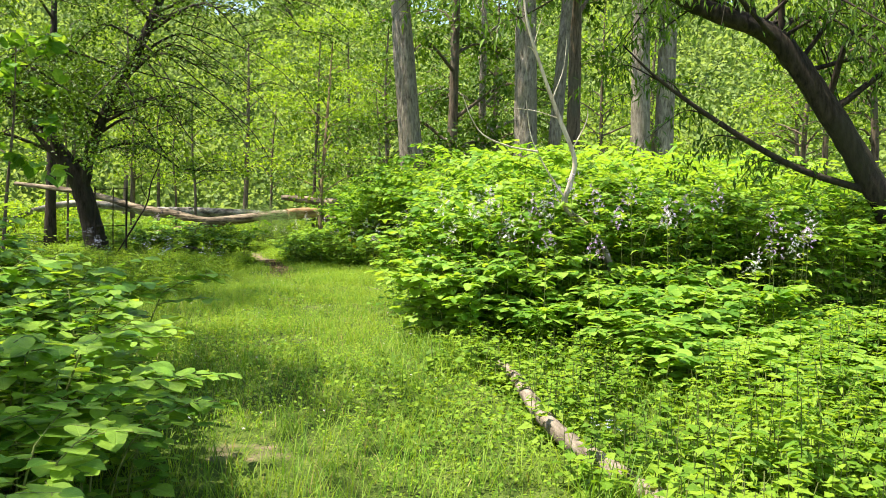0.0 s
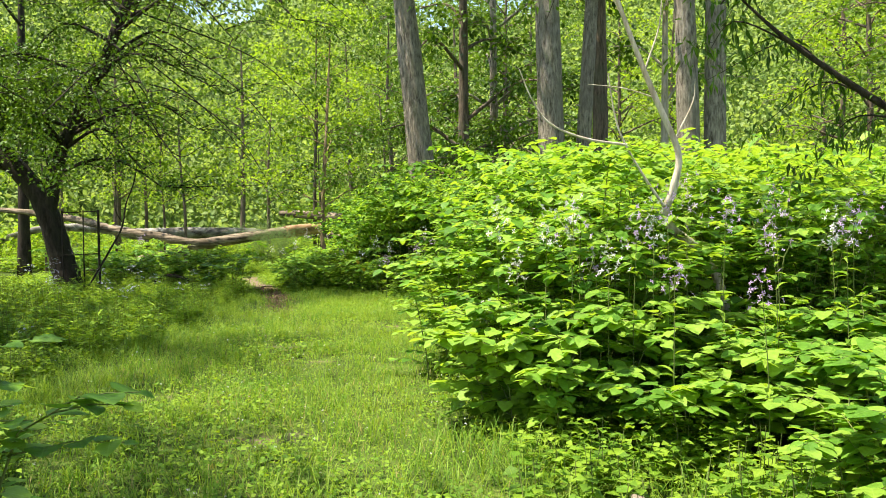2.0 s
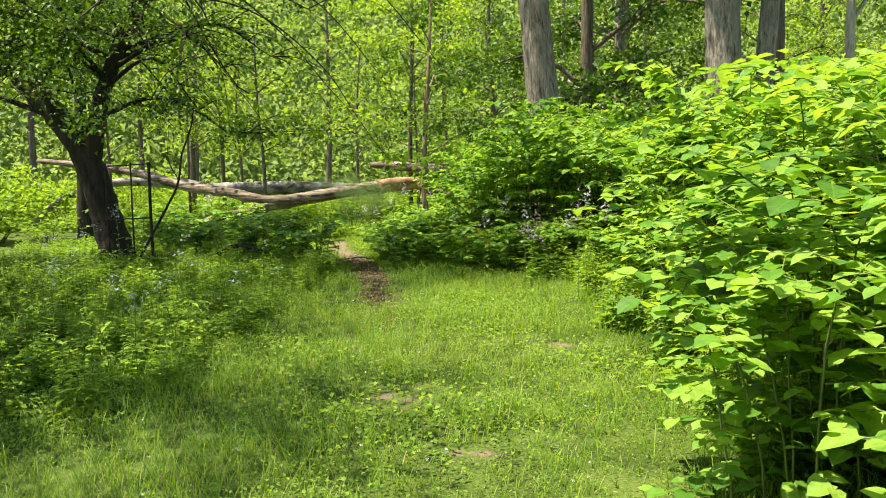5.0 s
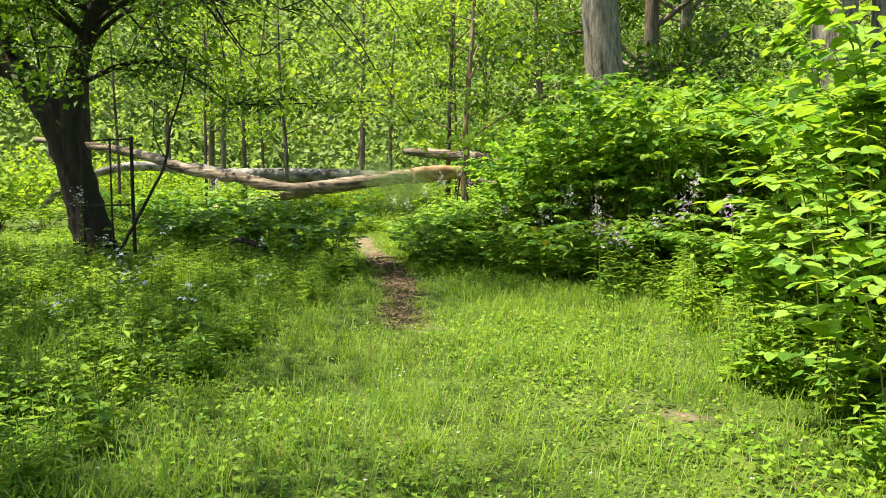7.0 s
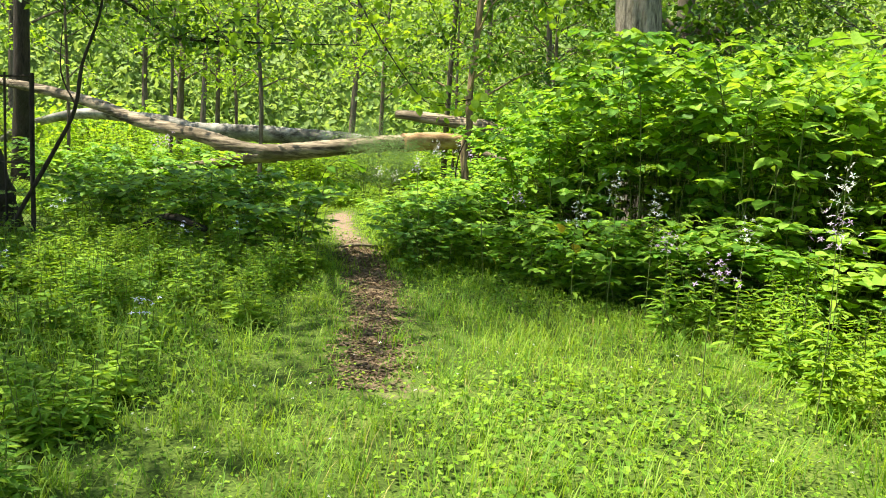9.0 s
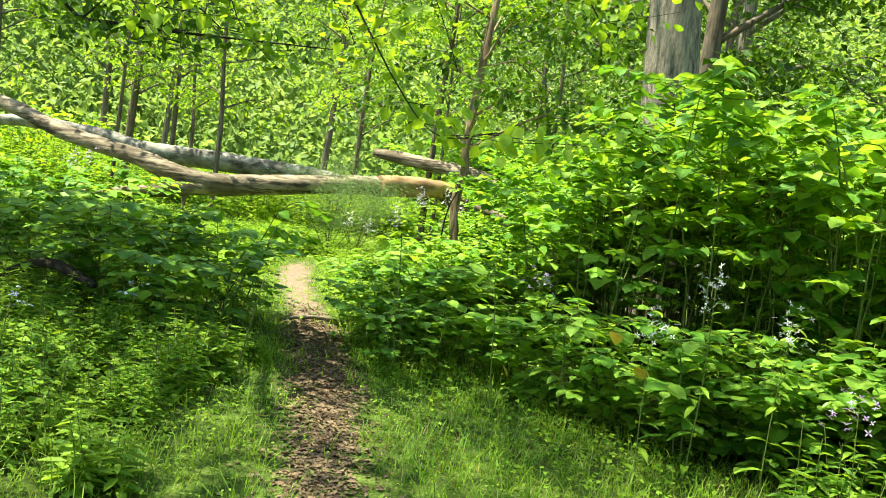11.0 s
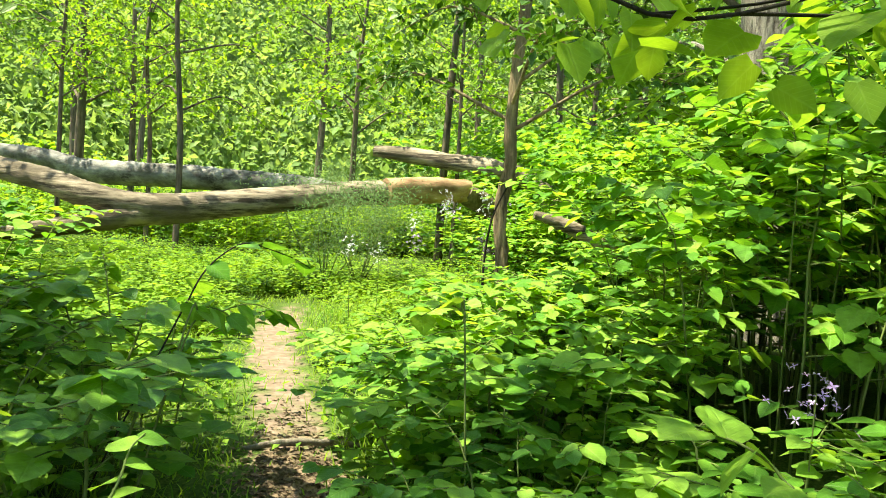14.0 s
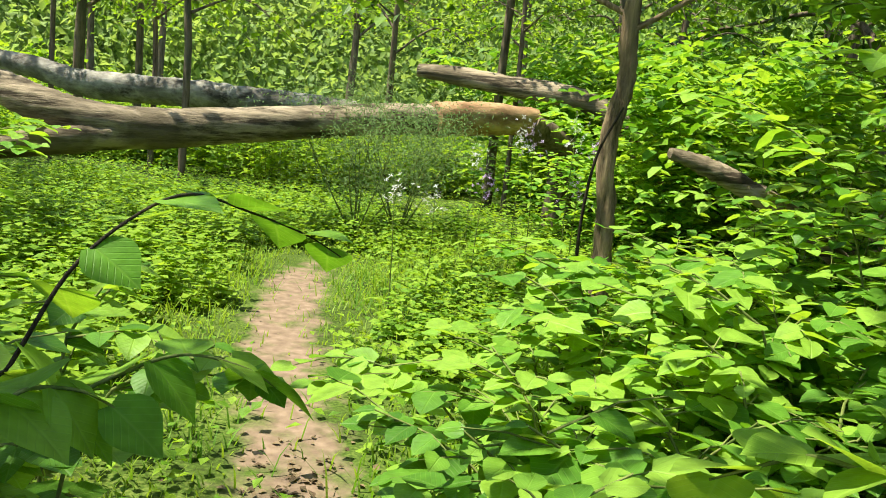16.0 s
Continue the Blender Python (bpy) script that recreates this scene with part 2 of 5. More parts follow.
# ---- mesh tools ----
class Geo:
    """Collects vertices and faces (rows of three or four) as arrays."""
    def __init__(self):
        self.v, self.f, self.n, self.own = [], [], 0, []

    def add(self, v, f, own=None):
        v, f = np.asarray(v, float), np.asarray(f, int)
        self.v.append(v)
        self.own.append(own)
        self.f.append(f + self.n)
        self.n += len(v)
        return self

    def mesh(self, name, material, smooth=True):
        v = np.concatenate(self.v)
        me = bpy.data.meshes.new(name)
        loops = np.concatenate([f.ravel() for f in self.f])
        sizes = np.concatenate([np.full(len(f), f.shape[1]) for f in self.f])
        me.vertices.add(len(v))
        me.vertices.foreach_set("co", v.ravel())
        me.loops.add(len(loops))
        me.loops.foreach_set("vertex_index", loops.astype(np.int32))
        me.polygons.add(len(sizes))
        me.polygons.foreach_set("loop_start", np.concatenate([[0], np.cumsum(sizes)[:-1]]).astype(np.int32))
        me.update(calc_edges=True)
        me.polygons.foreach_set("use_smooth", np.full(len(sizes), smooth))
        if self.own[0] is not None:
            at = me.attributes.new("leaf", "FLOAT_VECTOR", "POINT")
            at.data.foreach_set("vector", np.concatenate(self.own).astype(np.float32).ravel())
        me.materials.append(material)
        return me


def part(name, geo, material, parent, label="", kind="", smooth=True):
    ob = new(name, geo.mesh(name, material, smooth))
    ob.parent = parent
    return tagged(ob, label, kind=kind)


def thing(name, label, category, group="", kind=""):
    return tagged(new(name), label, category, group, kind)


def smooth_line(points, steps):
    """A Catmull-Rom line through the points."""
    p = np.asarray(points, float)
    q = np.vstack([2 * p[0] - p[1], p, 2 * p[-1] - p[-2]])
    out = []
    for i in range(1, len(q) - 2):
        for t in np.linspace(0, 1, steps, endpoint=False):
            a, b, c, d = q[i - 1], q[i], q[i + 1], q[i + 2]
            out.append(0.5 * (2 * b + (c - a) * t + (2 * a - 5 * b + 4 * c - d) * t * t + (3 * b - a - 3 * c + d) * t ** 3))
    out.append(p[-1])
    return np.array(out)


def tube(geo, line, radii, sides=7, rough=0.0, caps=True, seed=0):
    """A round, uneven limb along the line."""
    line = np.asarray(line, float)
    n = len(line)
    r = np.interp(np.linspace(0, 1, n), np.linspace(0, 1, len(radii)), radii)
    tan = np.gradient(line, axis=0)
    tan /= np.linalg.norm(tan, axis=1)[:, None] + 1e-9
    ref = np.array([0.31, 0.95, 0.05]) if abs(tan[0][2]) > 0.7 else np.array([0.02, 0.05, 1.0])
    a = np.cross(tan, ref)
    a /= np.linalg.norm(a, axis=1)[:, None] + 1e-9
    b = np.cross(tan, a)
    ang = np.linspace(0, 2 * np.pi, sides, endpoint=False)
    rng = np.random.RandomState(seed + 7)
    k = 1 + rough * (rng.rand(n, sides) - 0.5) + rough * 0.8 * np.sin(ang * 2 + rng.rand() * 6)[None, :]
    ring = (np.cos(ang)[None, :, None] * a[:, None] + np.sin(ang)[None, :, None] * b[:, None]) * (r[:, None] * k)[:, :, None]
    v = (line[:, None] + ring).reshape(-1, 3)
    i, j = np.meshgrid(np.arange(n - 1), np.arange(sides), indexing="ij")
    j2 = (j + 1) % sides
    f = np.stack([i * sides + j, i * sides + j2, (i + 1) * sides + j2, (i + 1) * sides + j], -1).reshape(-1, 4)
    geo.add(v, f)
    if caps:
        for e in (0, n - 1):
            ends = v[e * sides:(e + 1) * sides]
            cv = np.vstack([ends, line[e:e + 1] + (tan[e] * (-1 if e == 0 else 1)) * r[e] * 0.15])
            idx = np.arange(sides)
            tri = np.stack([idx, (idx + 1) % sides, np.full(sides, sides)], -1)
            geo.add(cv, tri if e else tri[:, ::-1])
    return geo


def turns(yaw, pitch, roll):
    """Rotation matrices from arrays of angles: about z, then nose up, then roll about the own y axis."""
    cy, sy, cp, sp, cr, sr = np.cos(yaw), np.sin(yaw), np.cos(pitch), np.sin(pitch), np.cos(roll), np.sin(roll)
    o, z = np.ones_like(cy), np.zeros_like(cy)
    rz = np.stack([np.stack([cy, -sy, z], -1), np.stack([sy, cy, z], -1), np.stack([z, z, o], -1)], -2)
    rx = np.stack([np.stack([o, z, z], -1), np.stack([z, cp, -sp], -1), np.stack([z, sp, cp], -1)], -2)
    ry = np.stack([np.stack([cr, z, sr], -1), np.stack([z, o, z], -1), np.stack([-sr, z, cr], -1)], -2)
    return rz @ rx @ ry


def scatter(geo, shape, where, rot, size):
    """Copies of a small shape (vertices, faces) at the places, turned and sized."""
    tv, tf = shape
    where, size = np.asarray(where, float), np.asarray(size, float)
    if size.ndim == 1:
        size = size[:, None].repeat(3, 1)
    v = np.einsum("nij,nkj->nki", rot, tv[None] * size[:, None]) + where[:, None]
    f = tf[None] + (np.arange(len(where)) * len(tv))[:, None, None]
    own = np.stack([np.abs(tv[:, 0]), tv[:, 1], 0 * tv[:, 0]], -1)
    return geo.add(v.reshape(-1, 3), f.reshape(-1, tf.shape[1]), np.tile(own, (len(where), 1)))


def leaf_shape(widths, droop=0.18, fold=0.22):
    """A leaf of length 1 along +y: a midrib and two blades, folded a little and drooping to the tip."""
    n = len(widths)
    ys = np.linspace(0, 1, n)
    z = -droop * ys ** 2
    mid = np.stack([0 * ys, ys, z], -1)
    w = np.asarray(widths)
    back = np.where(np.arange(n) == 0, -0.05, 0)
    left = np.stack([-w, ys + back, z + fold * w], -1)
    right = np.stack([w, ys + back, z + fold * w], -1)
    v = np.vstack([mid, left, right])
    f = []
    for i in range(n - 1):
        f += [(i, i + 1, n + i + 1, n + i), (i + 1, i, 2 * n + i, 2 * n + i + 1)]
    return v, np.array(f)


HEART = leaf_shape([0.26, 0.47, 0.45, 0.28, 0.0], 0.12, 0.16)
HEART_FINE = leaf_shape([0.2, 0.42, 0.5, 0.49, 0.42, 0.29, 0.13, 0.0], 0.14, 0.14)
HEART_LOW = leaf_shape([0.27, 0.46, 0.34, 0.0], 0.12, 0.18)
LANCE = leaf_shape([0.02, 0.13, 0.12, 0.0], 0.3, 0.3)
DIAMOND = (np.array([[0, 0, 0], [0.32, 0.45, 0.1], [0, 1, -0.12], [-0.32, 0.45, 0.1]]), np.array([[0, 1, 2], [0, 2, 3]]))
SLIM = (np.array([[0, 0, 0], [0.13, 0.4, 0.03], [0, 1, -0.2], [-0.13, 0.4, 0.03]]), np.array([[0, 1, 2], [0, 2, 3]]))
OVAL = (np.array([[0, 0, 0], [0.3, 0.3, 0.08], [0.27, 0.7, 0.04], [0, 1, -0.1], [-0.27, 0.7, 0.04], [-0.3, 0.3, 0.08]]), np.array([[0, 1, 2, 3], [0, 3, 4, 5]]))
BROAD = (np.array([[0, 0, 0], [0.42, 0.5, 0.1], [0, 1, -0.08], [-0.42, 0.5, 0.1]]), np.array([[0, 1, 2], [0, 2, 3]]))
WILLOW = (OVAL[0] * np.array([0.42, 1, 1]), OVAL[1])
ARCH = (np.array([[-0.5, 0, 0], [0.5, 0, 0], [0.42, 0.08, 0.4], [-0.42, 0.08, 0.4], [0.32, 0.3, 0.78], [-0.32, 0.3, 0.78], [0, 0.78, 0.9]]), np.array([[0, 1, 2], [0, 2, 3], [3, 2, 4], [3, 4, 5], [5, 4, 6]]))
BLADE = (np.array([[-0.5, 0, 0], [0.5, 0, 0], [0.4, 0.12, 0.55], [-0.4, 0.12, 0.55], [0, 0.42, 1.0]]), np.array([[0, 1, 2], [0, 2, 3], [3, 2, 4]]))
PETALS = (np.array([[0, 0, 0], [0.5, 0.2, 0.1], [1, 0, 0.05], [0.2, 0.5, 0.1], [0, 1, 0.05], [-0.5, 0.2, 0.1], [-1, 0, 0.05], [0.2, -0.5, 0.1], [0, -1, 0.05],
                    [-0.2, 0.5, 0.1], [-0.5, -0.2, 0.1], [-0.2, -0.5, 0.1], [0.5, -0.2, 0.1]], float),
          np.array([[0, 12, 2, 1], [0, 3, 4, 9], [0, 5, 6, 10], [0, 11, 8, 7]]))


# ---- the ground ----
TRAIL = smooth_line([(-1.0, 2.0), (-1.6, 7.0), (-2.4, 12.0), (-3.05, 15.3), (-3.55, 17.5), (-4.1, 20.0), (-4.6, 21.5), (-5.1, 23.0), (-5.65, 24.4), (-6.1, 25.8), (-6.4, 27.6), (-6.3, 30.0), (-5.4, 33.0)], 8)


def trail_distance(x, y):
    d = np.full(np.shape(x), 1e9)
    for px, py in TRAIL:
        d = np.minimum(d, (x - px) ** 2 + (y - py) ** 2)
    return np.sqrt(d)


BARE = [(-1.05, 4.5, 0.45), (-1.75, 8.4, 0.5), (-2.5, 12.7, 0.55), (-1.3, 14.6, 0.5), (-1.9, 11.6, 0.35), (-3.1, 9.8, 0.35), (-3.3, 17.0, 0.42)]


def bare_spot(x, y):
    """1 in the middle of the thin, worn spots of the clearing, 0 outside."""
    k = np.zeros(np.shape(x))
    for px, py, r in BARE:
        k = np.maximum(k, np.exp(-(((x - px) / r) ** 2 + ((y - py) / (0.8 * r)) ** 2)))
    return k


def ground_height(x, y):
    """Gentle rise to the left of the clearing and small lumps; nearly flat on the trail."""
    near = np.clip(trail_distance(x, y) / 2.5, 0, 1)
    bumps = 0.05 * np.sin(x * 1.3 + 0.4 * y) * np.cos(y * 0.9 - 0.5 * x) + 0.02 * np.sin(3.1 * x + 1.7 * y)
    rise = 0.25 * np.clip((-x - 4.5) / 5, 0, 1) * np.clip((24 - y) / 8, 0, 1)
    return near * (bumps + rise)


def build_ground():
    xs = np.concatenate([[-900, -400, -150, -80, -50, -35, -25], np.arange(-18, 12.01, 0.2), [16, 25, 35, 50, 80, 150, 400, 900]])
    ys = np.concatenate([[-900, -400, -120, -50, -25, -12], np.arange(-6, 40.01, 0.2), [45, 55, 70, 100, 200, 500, 900]])
    x, y = np.meshgrid(xs, ys, indexing="ij")
    v = np.stack([x, y, ground_height(x, y)], -1).reshape(-1, 3)
    ny = len(ys)
    i, j = np.meshgrid(np.arange(len(xs) - 1), np.arange(ny - 1), indexing="ij")
    f = np.stack([i * ny + j, (i + 1) * ny + j, (i + 1) * ny + j + 1, i * ny + j + 1], -1).reshape(-1, 4)
    me = Geo().add(v, f).mesh("ground", ground_material())
    d = trail_distance(v[:, 0], v[:, 1])
    width = np.interp(v[:, 1], [10, 14, 16, 19, 22, 26], [0.0, 0.08, 0.13, 0.17, 0.2, 0.24])
    strength = np.interp(v[:, 1], [10, 14.5, 17, 19, 26.6, 28.2], [0, 0.04, 0.22, 0.54, 0.62, 0.0])
    at = me.attributes.new("trail", "FLOAT", "POINT")
    worn = strength * np.clip(1.6 - d / np.maximum(width, 0.01), 0, 1)
    at.data.foreach_set("value", np.maximum(worn, 0.38 * bare_spot(v[:, 0], v[:, 1])).astype(np.float32))
    tagged(new("ground", me), "mossy woodland ground with a narrow trodden earth trail", "ground", kind="structure")


build_ground()


# ---- plants ----
def grow_knotweed(seed, stems, height, spread, shape, leaf=0.12, flat=0.17, step=0.055, shoot_wood=True, bare=1):
    """One clump: arching zigzag stems with side shoots, alternate heart-shaped leaves lying in layers."""
    rng = np.random.RandomState(seed)
    woods = []
    pos, yaw, pitch, roll, size = [], [], [], [], []
    for s in range(stems):
        wood = Geo()
        a = 2 * np.pi * (s + 0.7 * rng.rand()) / stems
        base = np.array([np.cos(a), np.sin(a), 0]) * spread * 0.45 * rng.rand()
        h = height * (0.68 + 0.37 * rng.rand())
        out = np.array([np.cos(a), np.sin(a), 0]) * spread * (0.25 + 0.4 * rng.rand())
        line = smooth_line([base, base + out * 0.15 + (0, 0, 0.45 * h), base + out * 0.5 + (0, 0, 0.85 * h), base + out * 1.1 + (0, 0, h)], 4)
        line[1:-1] += rng.randn(len(line) - 2, 3) * 0.008
        tube(wood, line[::2], [0.007, 0.0055, 0.003], 4, caps=False)
        shoots = [line[6:]]
        for k in range(bare, len(line) - 1):
            b = a + rng.randn() * 1.3 if rng.rand() < 0.65 else rng.rand() * 2 * np.pi
            ln = (0.2 + 0.3 * rng.rand()) * spread
            d = np.array([np.cos(b), np.sin(b), 0.22])
            p = line[k]
            sh = smooth_line([p, p + d * ln * 0.55, p + d * ln + (0, 0, -0.12 * ln)], 2)
            if shoot_wood:
                tube(wood, sh[::2], [0.004, 0.002], 3, caps=False)
            shoots.append(sh)
        woods.append(wood)
        for sh in shoots:
            seg = np.linalg.norm(np.diff(sh, axis=0), axis=1).sum()
            m = max(3, int(seg / step))
            ts = np.linspace(0.15, 1.0, m)
            tt = np.linspace(0, 1, len(sh))
            pts = np.stack([np.interp(ts, tt, sh[:, c]) for c in range(3)], -1)
            dirn = sh[-1] - sh[0]
            along = np.arctan2(-dirn[0], dirn[1])
            side = np.where(np.arange(m) % 2 == 0, 1, -1)
            y = along + side * (1.0 + 0.3 * rng.randn(m)) * np.where(np.arange(m) == m - 1, 0.1, 1)
            pos.append(pts)
            yaw.append(y)
            pitch.append(-0.1 + flat * rng.randn(m))
            roll.append(flat * rng.randn(m))
            size.append(leaf * (0.6 + 0.5 * rng.rand(m)) * np.interp(ts, [0, 0.7, 1], [0.85, 1.1, 0.6]))
    pos, yaw, pitch, roll, size = [np.concatenate(q) for q in (pos, yaw, pitch, roll, size)]
    leaves = scatter(Geo(), shape, pos, turns(yaw, pitch, roll), size)
    return woods, leaves


def knotweed(seed, label, stems=7, height=1.5, spread=0.9, shape=HEART_LOW, leaf=0.125, group="", name="knotweed_bush", shoot_wood=True, step=0.055, bare=1):
    woods, leaves = grow_knotweed(seed, stems, height, spread, shape, leaf, shoot_wood=shoot_wood, step=step, bare=bare)
    t = thing(name, label, "bush", group)
    for w in woods:
        part("stem", w, STEM, t, "thin green jointed stem")
    part("leaves", leaves, KNOTWEED, t, "broad heart-shaped leaves in layers", kind="stuff")
    return t


def inside(x, y, poly):
    hit = False
    for (x1, y1), (x2, y2) in zip(poly, poly[1:] + poly[:1]):
        if (y1 > y) != (y2 > y) and x < (x2 - x1) * (y - y1) / (y2 - y1) + x1:
            hit = not hit
    return hit


def fill(seed, poly, gap, keep=0.0):
    """Jittered places inside an outline, at about the gap from one another, off the trail."""
    rng = random.Random(seed)
    xs, ys = [p[0] for p in poly], [p[1] for p in poly]
    out, y, row = [], min(ys), 0
    while y < max(ys):
        x = min(xs) + (row % 2) * gap / 2
        while x < max(xs):
            px, py = x + rng.uniform(-0.35, 0.35) * gap, y + rng.uniform(-0.35, 0.35) * gap
            if inside(px, py, poly) and (py > 27.6 or trail_distance(px, py) > keep):
                out.append((px, py))
            x += gap
        y += gap * 0.87
        row += 1
    return out


def place(variants, spots, seed, low=0.85, high=1.15, height=None, most=999, rest=""):
    """Copies of the variants over the spots, turned and sized; the variants themselves take the first ones.
    Past the given number the foliage is joined into one growth of kind stuff."""
    rng = random.Random(seed)
    extra, first = Geo(), []
    for i, (x, y) in enumerate(spots):
        k = rng.uniform(low, high) * (height(x, y) if height else 1.0)
        w = rng.uniform(low, high) * (0.55 + 0.45 * k)
        m = Matrix.Translation((x, y, float(ground_height(np.array(x), np.array(y))) - 0.01)) @ Matrix.Rotation(rng.uniform(0, 6.28), 4, "Z") @ Matrix.Diagonal((w, w, k, 1))
        v = variants[i % len(variants)]
        if i < len(variants):
            first.append((v, m))
        elif i < most:
            copy_thing(v, m)
        else:
            me = [c for c in v.children if c.name.startswith("leaves")][0].data
            co = np.empty(len(me.vertices) * 3)
            me.vertices.foreach_get("co", co)
            a = np.array(m)
            idx = np.empty(len(me.loops), int)
            me.loops.foreach_get("vertex_index", idx)
            own = np.empty(len(me.vertices) * 3)
            me.attributes["leaf"].data.foreach_get("vector", own)
            extra.add(co.reshape(-1, 3) @ a[:3, :3].T + a[:3, 3], idx.reshape(-1, len(me.polygons[0].vertices)), own.reshape(-1, 3))
            material = me.materials[0]
    for v, m in first:
        v.matrix_basis = m
    if extra.n:
        tagged(new(rest, extra.mesh(rest, material)), "dense green growth of the same plants farther off", "undergrowth", kind="stuff")


# knotweed: tall stand right of the clearing, second stand at the end, low growth beside the trail, stand at the start
tall = [knotweed(s, "tall sunlit knotweed bush with heart-shaped leaves", 8, 1.5, 0.95, HEART_LOW, 0.125, "tall knotweed stand") for s in (1, 2, 3, 4)]
tall_back = [knotweed(s, "tall knotweed bush deep inside the stand", 8, 1.5, 0.95, OVAL, 0.15, "tall knotweed stand", shoot_wood=False, step=0.08) for s in (5, 6)]
STAND_1 = [(-0.5, 10.0), (0.3, 9.4), (1.6, 9.4), (3.2, 9.7), (6.8, 9.7), (6.8, 19.6), (0.75, 19.6), (0.6, 18.2), (0.2, 16.8), (0.0, 15.4), (-0.1, 13.5), (-0.4, 11.5)]


def stand_1_height(x, y):
    return min(1.2 + 0.1 * max(0, min(6, y - 10.5)), 0.72 + 0.26 * max(0, x + 0.6) + 0.09 * max(0, y - 9.5))


spots = fill(11, STAND_1, 0.78)
place(tall, [p for p in spots if p[0] < 1.4 or p[1] < 11.2], 5, 0.9, 1.1, stand_1_height)
place(tall_back, [p for p in spots if not (p[0] < 1.4 or p[1] < 11.2)], 6, 0.9, 1.1, stand_1_height, 24, "stand_foliage")
front = [knotweed(s, "knotweed bush with broad pale green leaves at the stand's foot", 6, 0.95, 0.75, HEART, 0.155, "foot of the knotweed stand") for s in (11, 12, 13)]
place(front, fill(10, [(-0.55, 9.9), (-0.1, 8.7), (0.7, 7.9), (1.5, 7.4), (3.2, 7.6), (3.6, 9.6), (1.6, 9.5), (0.4, 9.5)], 0.62) + fill(47, [(1.5, 6.4), (1.9, 5.5), (4.5, 5.3), (5.6, 7.8), (3.4, 7.6), (1.5, 7.3)], 0.62) + [(-0.1, 16.4), (0.1, 17.1), (0.35, 17.8), (0.05, 8.75), (0.3, 8.4), (0.15, 9.15)], 16, 0.8, 1.1, lambda x, y: min(1.15, max(0.5, 0.78 + 0.16 * (y - 7.6))))
dense = [knotweed(s, "shaded dark green knotweed bush beside the trail", 8, 1.4, 0.95, HEART_LOW, 0.13, "shaded knotweed stand", bare=3) for s in (21, 22)]
hollow = [knotweed(s, "tall shaded knotweed with bare lower stems over a dark hollow", 6, 1.5, 1.1, HEART_LOW, 0.135, "shaded knotweed stand", bare=4, step=0.04) for s in (23,)]
dense_back = [knotweed(s, "shaded knotweed bush deep inside the stand", 8, 1.4, 0.95, OVAL, 0.15, "shaded knotweed stand", shoot_wood=False, step=0.08) for s in (25, 26)]
STAND_2 = [(-2.7, 22.3), (-1.9, 21.9), (-1.2, 21.2), (-0.3, 20.8), (0.8, 20.2), (6.0, 19.8), (6.0, 25.6), (-1.8, 27.0), (-2.9, 26.2), (-3.1, 25.2), (-2.8, 24.2), (-2.9, 23.0)]


def stand_2_height(x, y):
    rise = max(0, x + 3.2)
    return min(1.75 + 0.15 * max(0, min(4, y - 22.5)), 0.85 + 0.6 * rise)


spots = fill(12, STAND_2, 0.82)
outer = [p for p in spots if p[0] < -0.6 or p[1] < 21.8]
place(dense, [p for p in outer if not (-2.6 < p[0] < -0.8 and p[1] < 23.0)], 6, 0.9, 1.1, stand_2_height)
place(hollow, [p for p in outer if -2.6 < p[0] < -0.8 and p[1] < 23.0], 26, 0.9, 1.1, stand_2_height)
place(dense_back, [p for p in spots if not (p[0] < -0.6 or p[1] < 21.8)] + [(-4.2, 29.6), (-3.7, 29.0), (-3.2, 29.8), (-3.9, 30.4), (-3.0, 28.6), (-2.6, 30.0), (-2.3, 29.0), (-3.4, 31.0), (-1.6, 28.6)] + fill(45, [(-5.4, 32.7), (-1.5, 32.5), (-1.0, 35.0), (-4.9, 35.0)], 0.75) + fill(46, [(-3.7, 29.8), (-1.2, 29.0), (-1.2, 31.6), (-3.5, 31.4)], 0.8), 16, 0.9, 1.1,
      lambda x, y: (1.95 if y > 32.4 else 1.7 if x > -3.2 else 0.8 if x < -3.6 else 1.25) if y > 27.5 else stand_2_height(x, y), 30, "stand_foliage")
edge = [knotweed(s, "low knotweed with pale rounded leaves before the dark stand", 6, 0.75, 0.75, HEART, 0.125, "low knotweed before the stand") for s in (27, 28, 29)]
place(edge, [(-2.8 + 0.27 * i + 0.2 * math.sin(i * 2.1), 21.1 - 0.12 * i + 0.22 * math.cos(i * 1.7)) for i in range(10)] + [(-1.6 + 0.3 * i, 20.5 - 0.2 * i) for i in range(6)], 17, 0.75, 1.15)
low_near = [knotweed(s, "low knotweed shoots with large fresh leaves at the trail's edge", 6, 0.85, 0.75, HEART, 0.12, "knotweed along the trail") for s in (31, 32, 33, 34)]
EDGE_R = [(-4.0, 21.2), (-3.4, 20.9), (-3.35, 21.4), (-3.35, 22.6), (-2.8, 23.4), (-2.6, 25.0), (-3.9, 24.6), (-4.4, 23.6), (-4.5, 22.8)]
EDGE_L = [(-8.2, 21.2), (-5.2, 21.0), (-5.1, 21.5), (-5.6, 22.5), (-8.6, 22.4)]
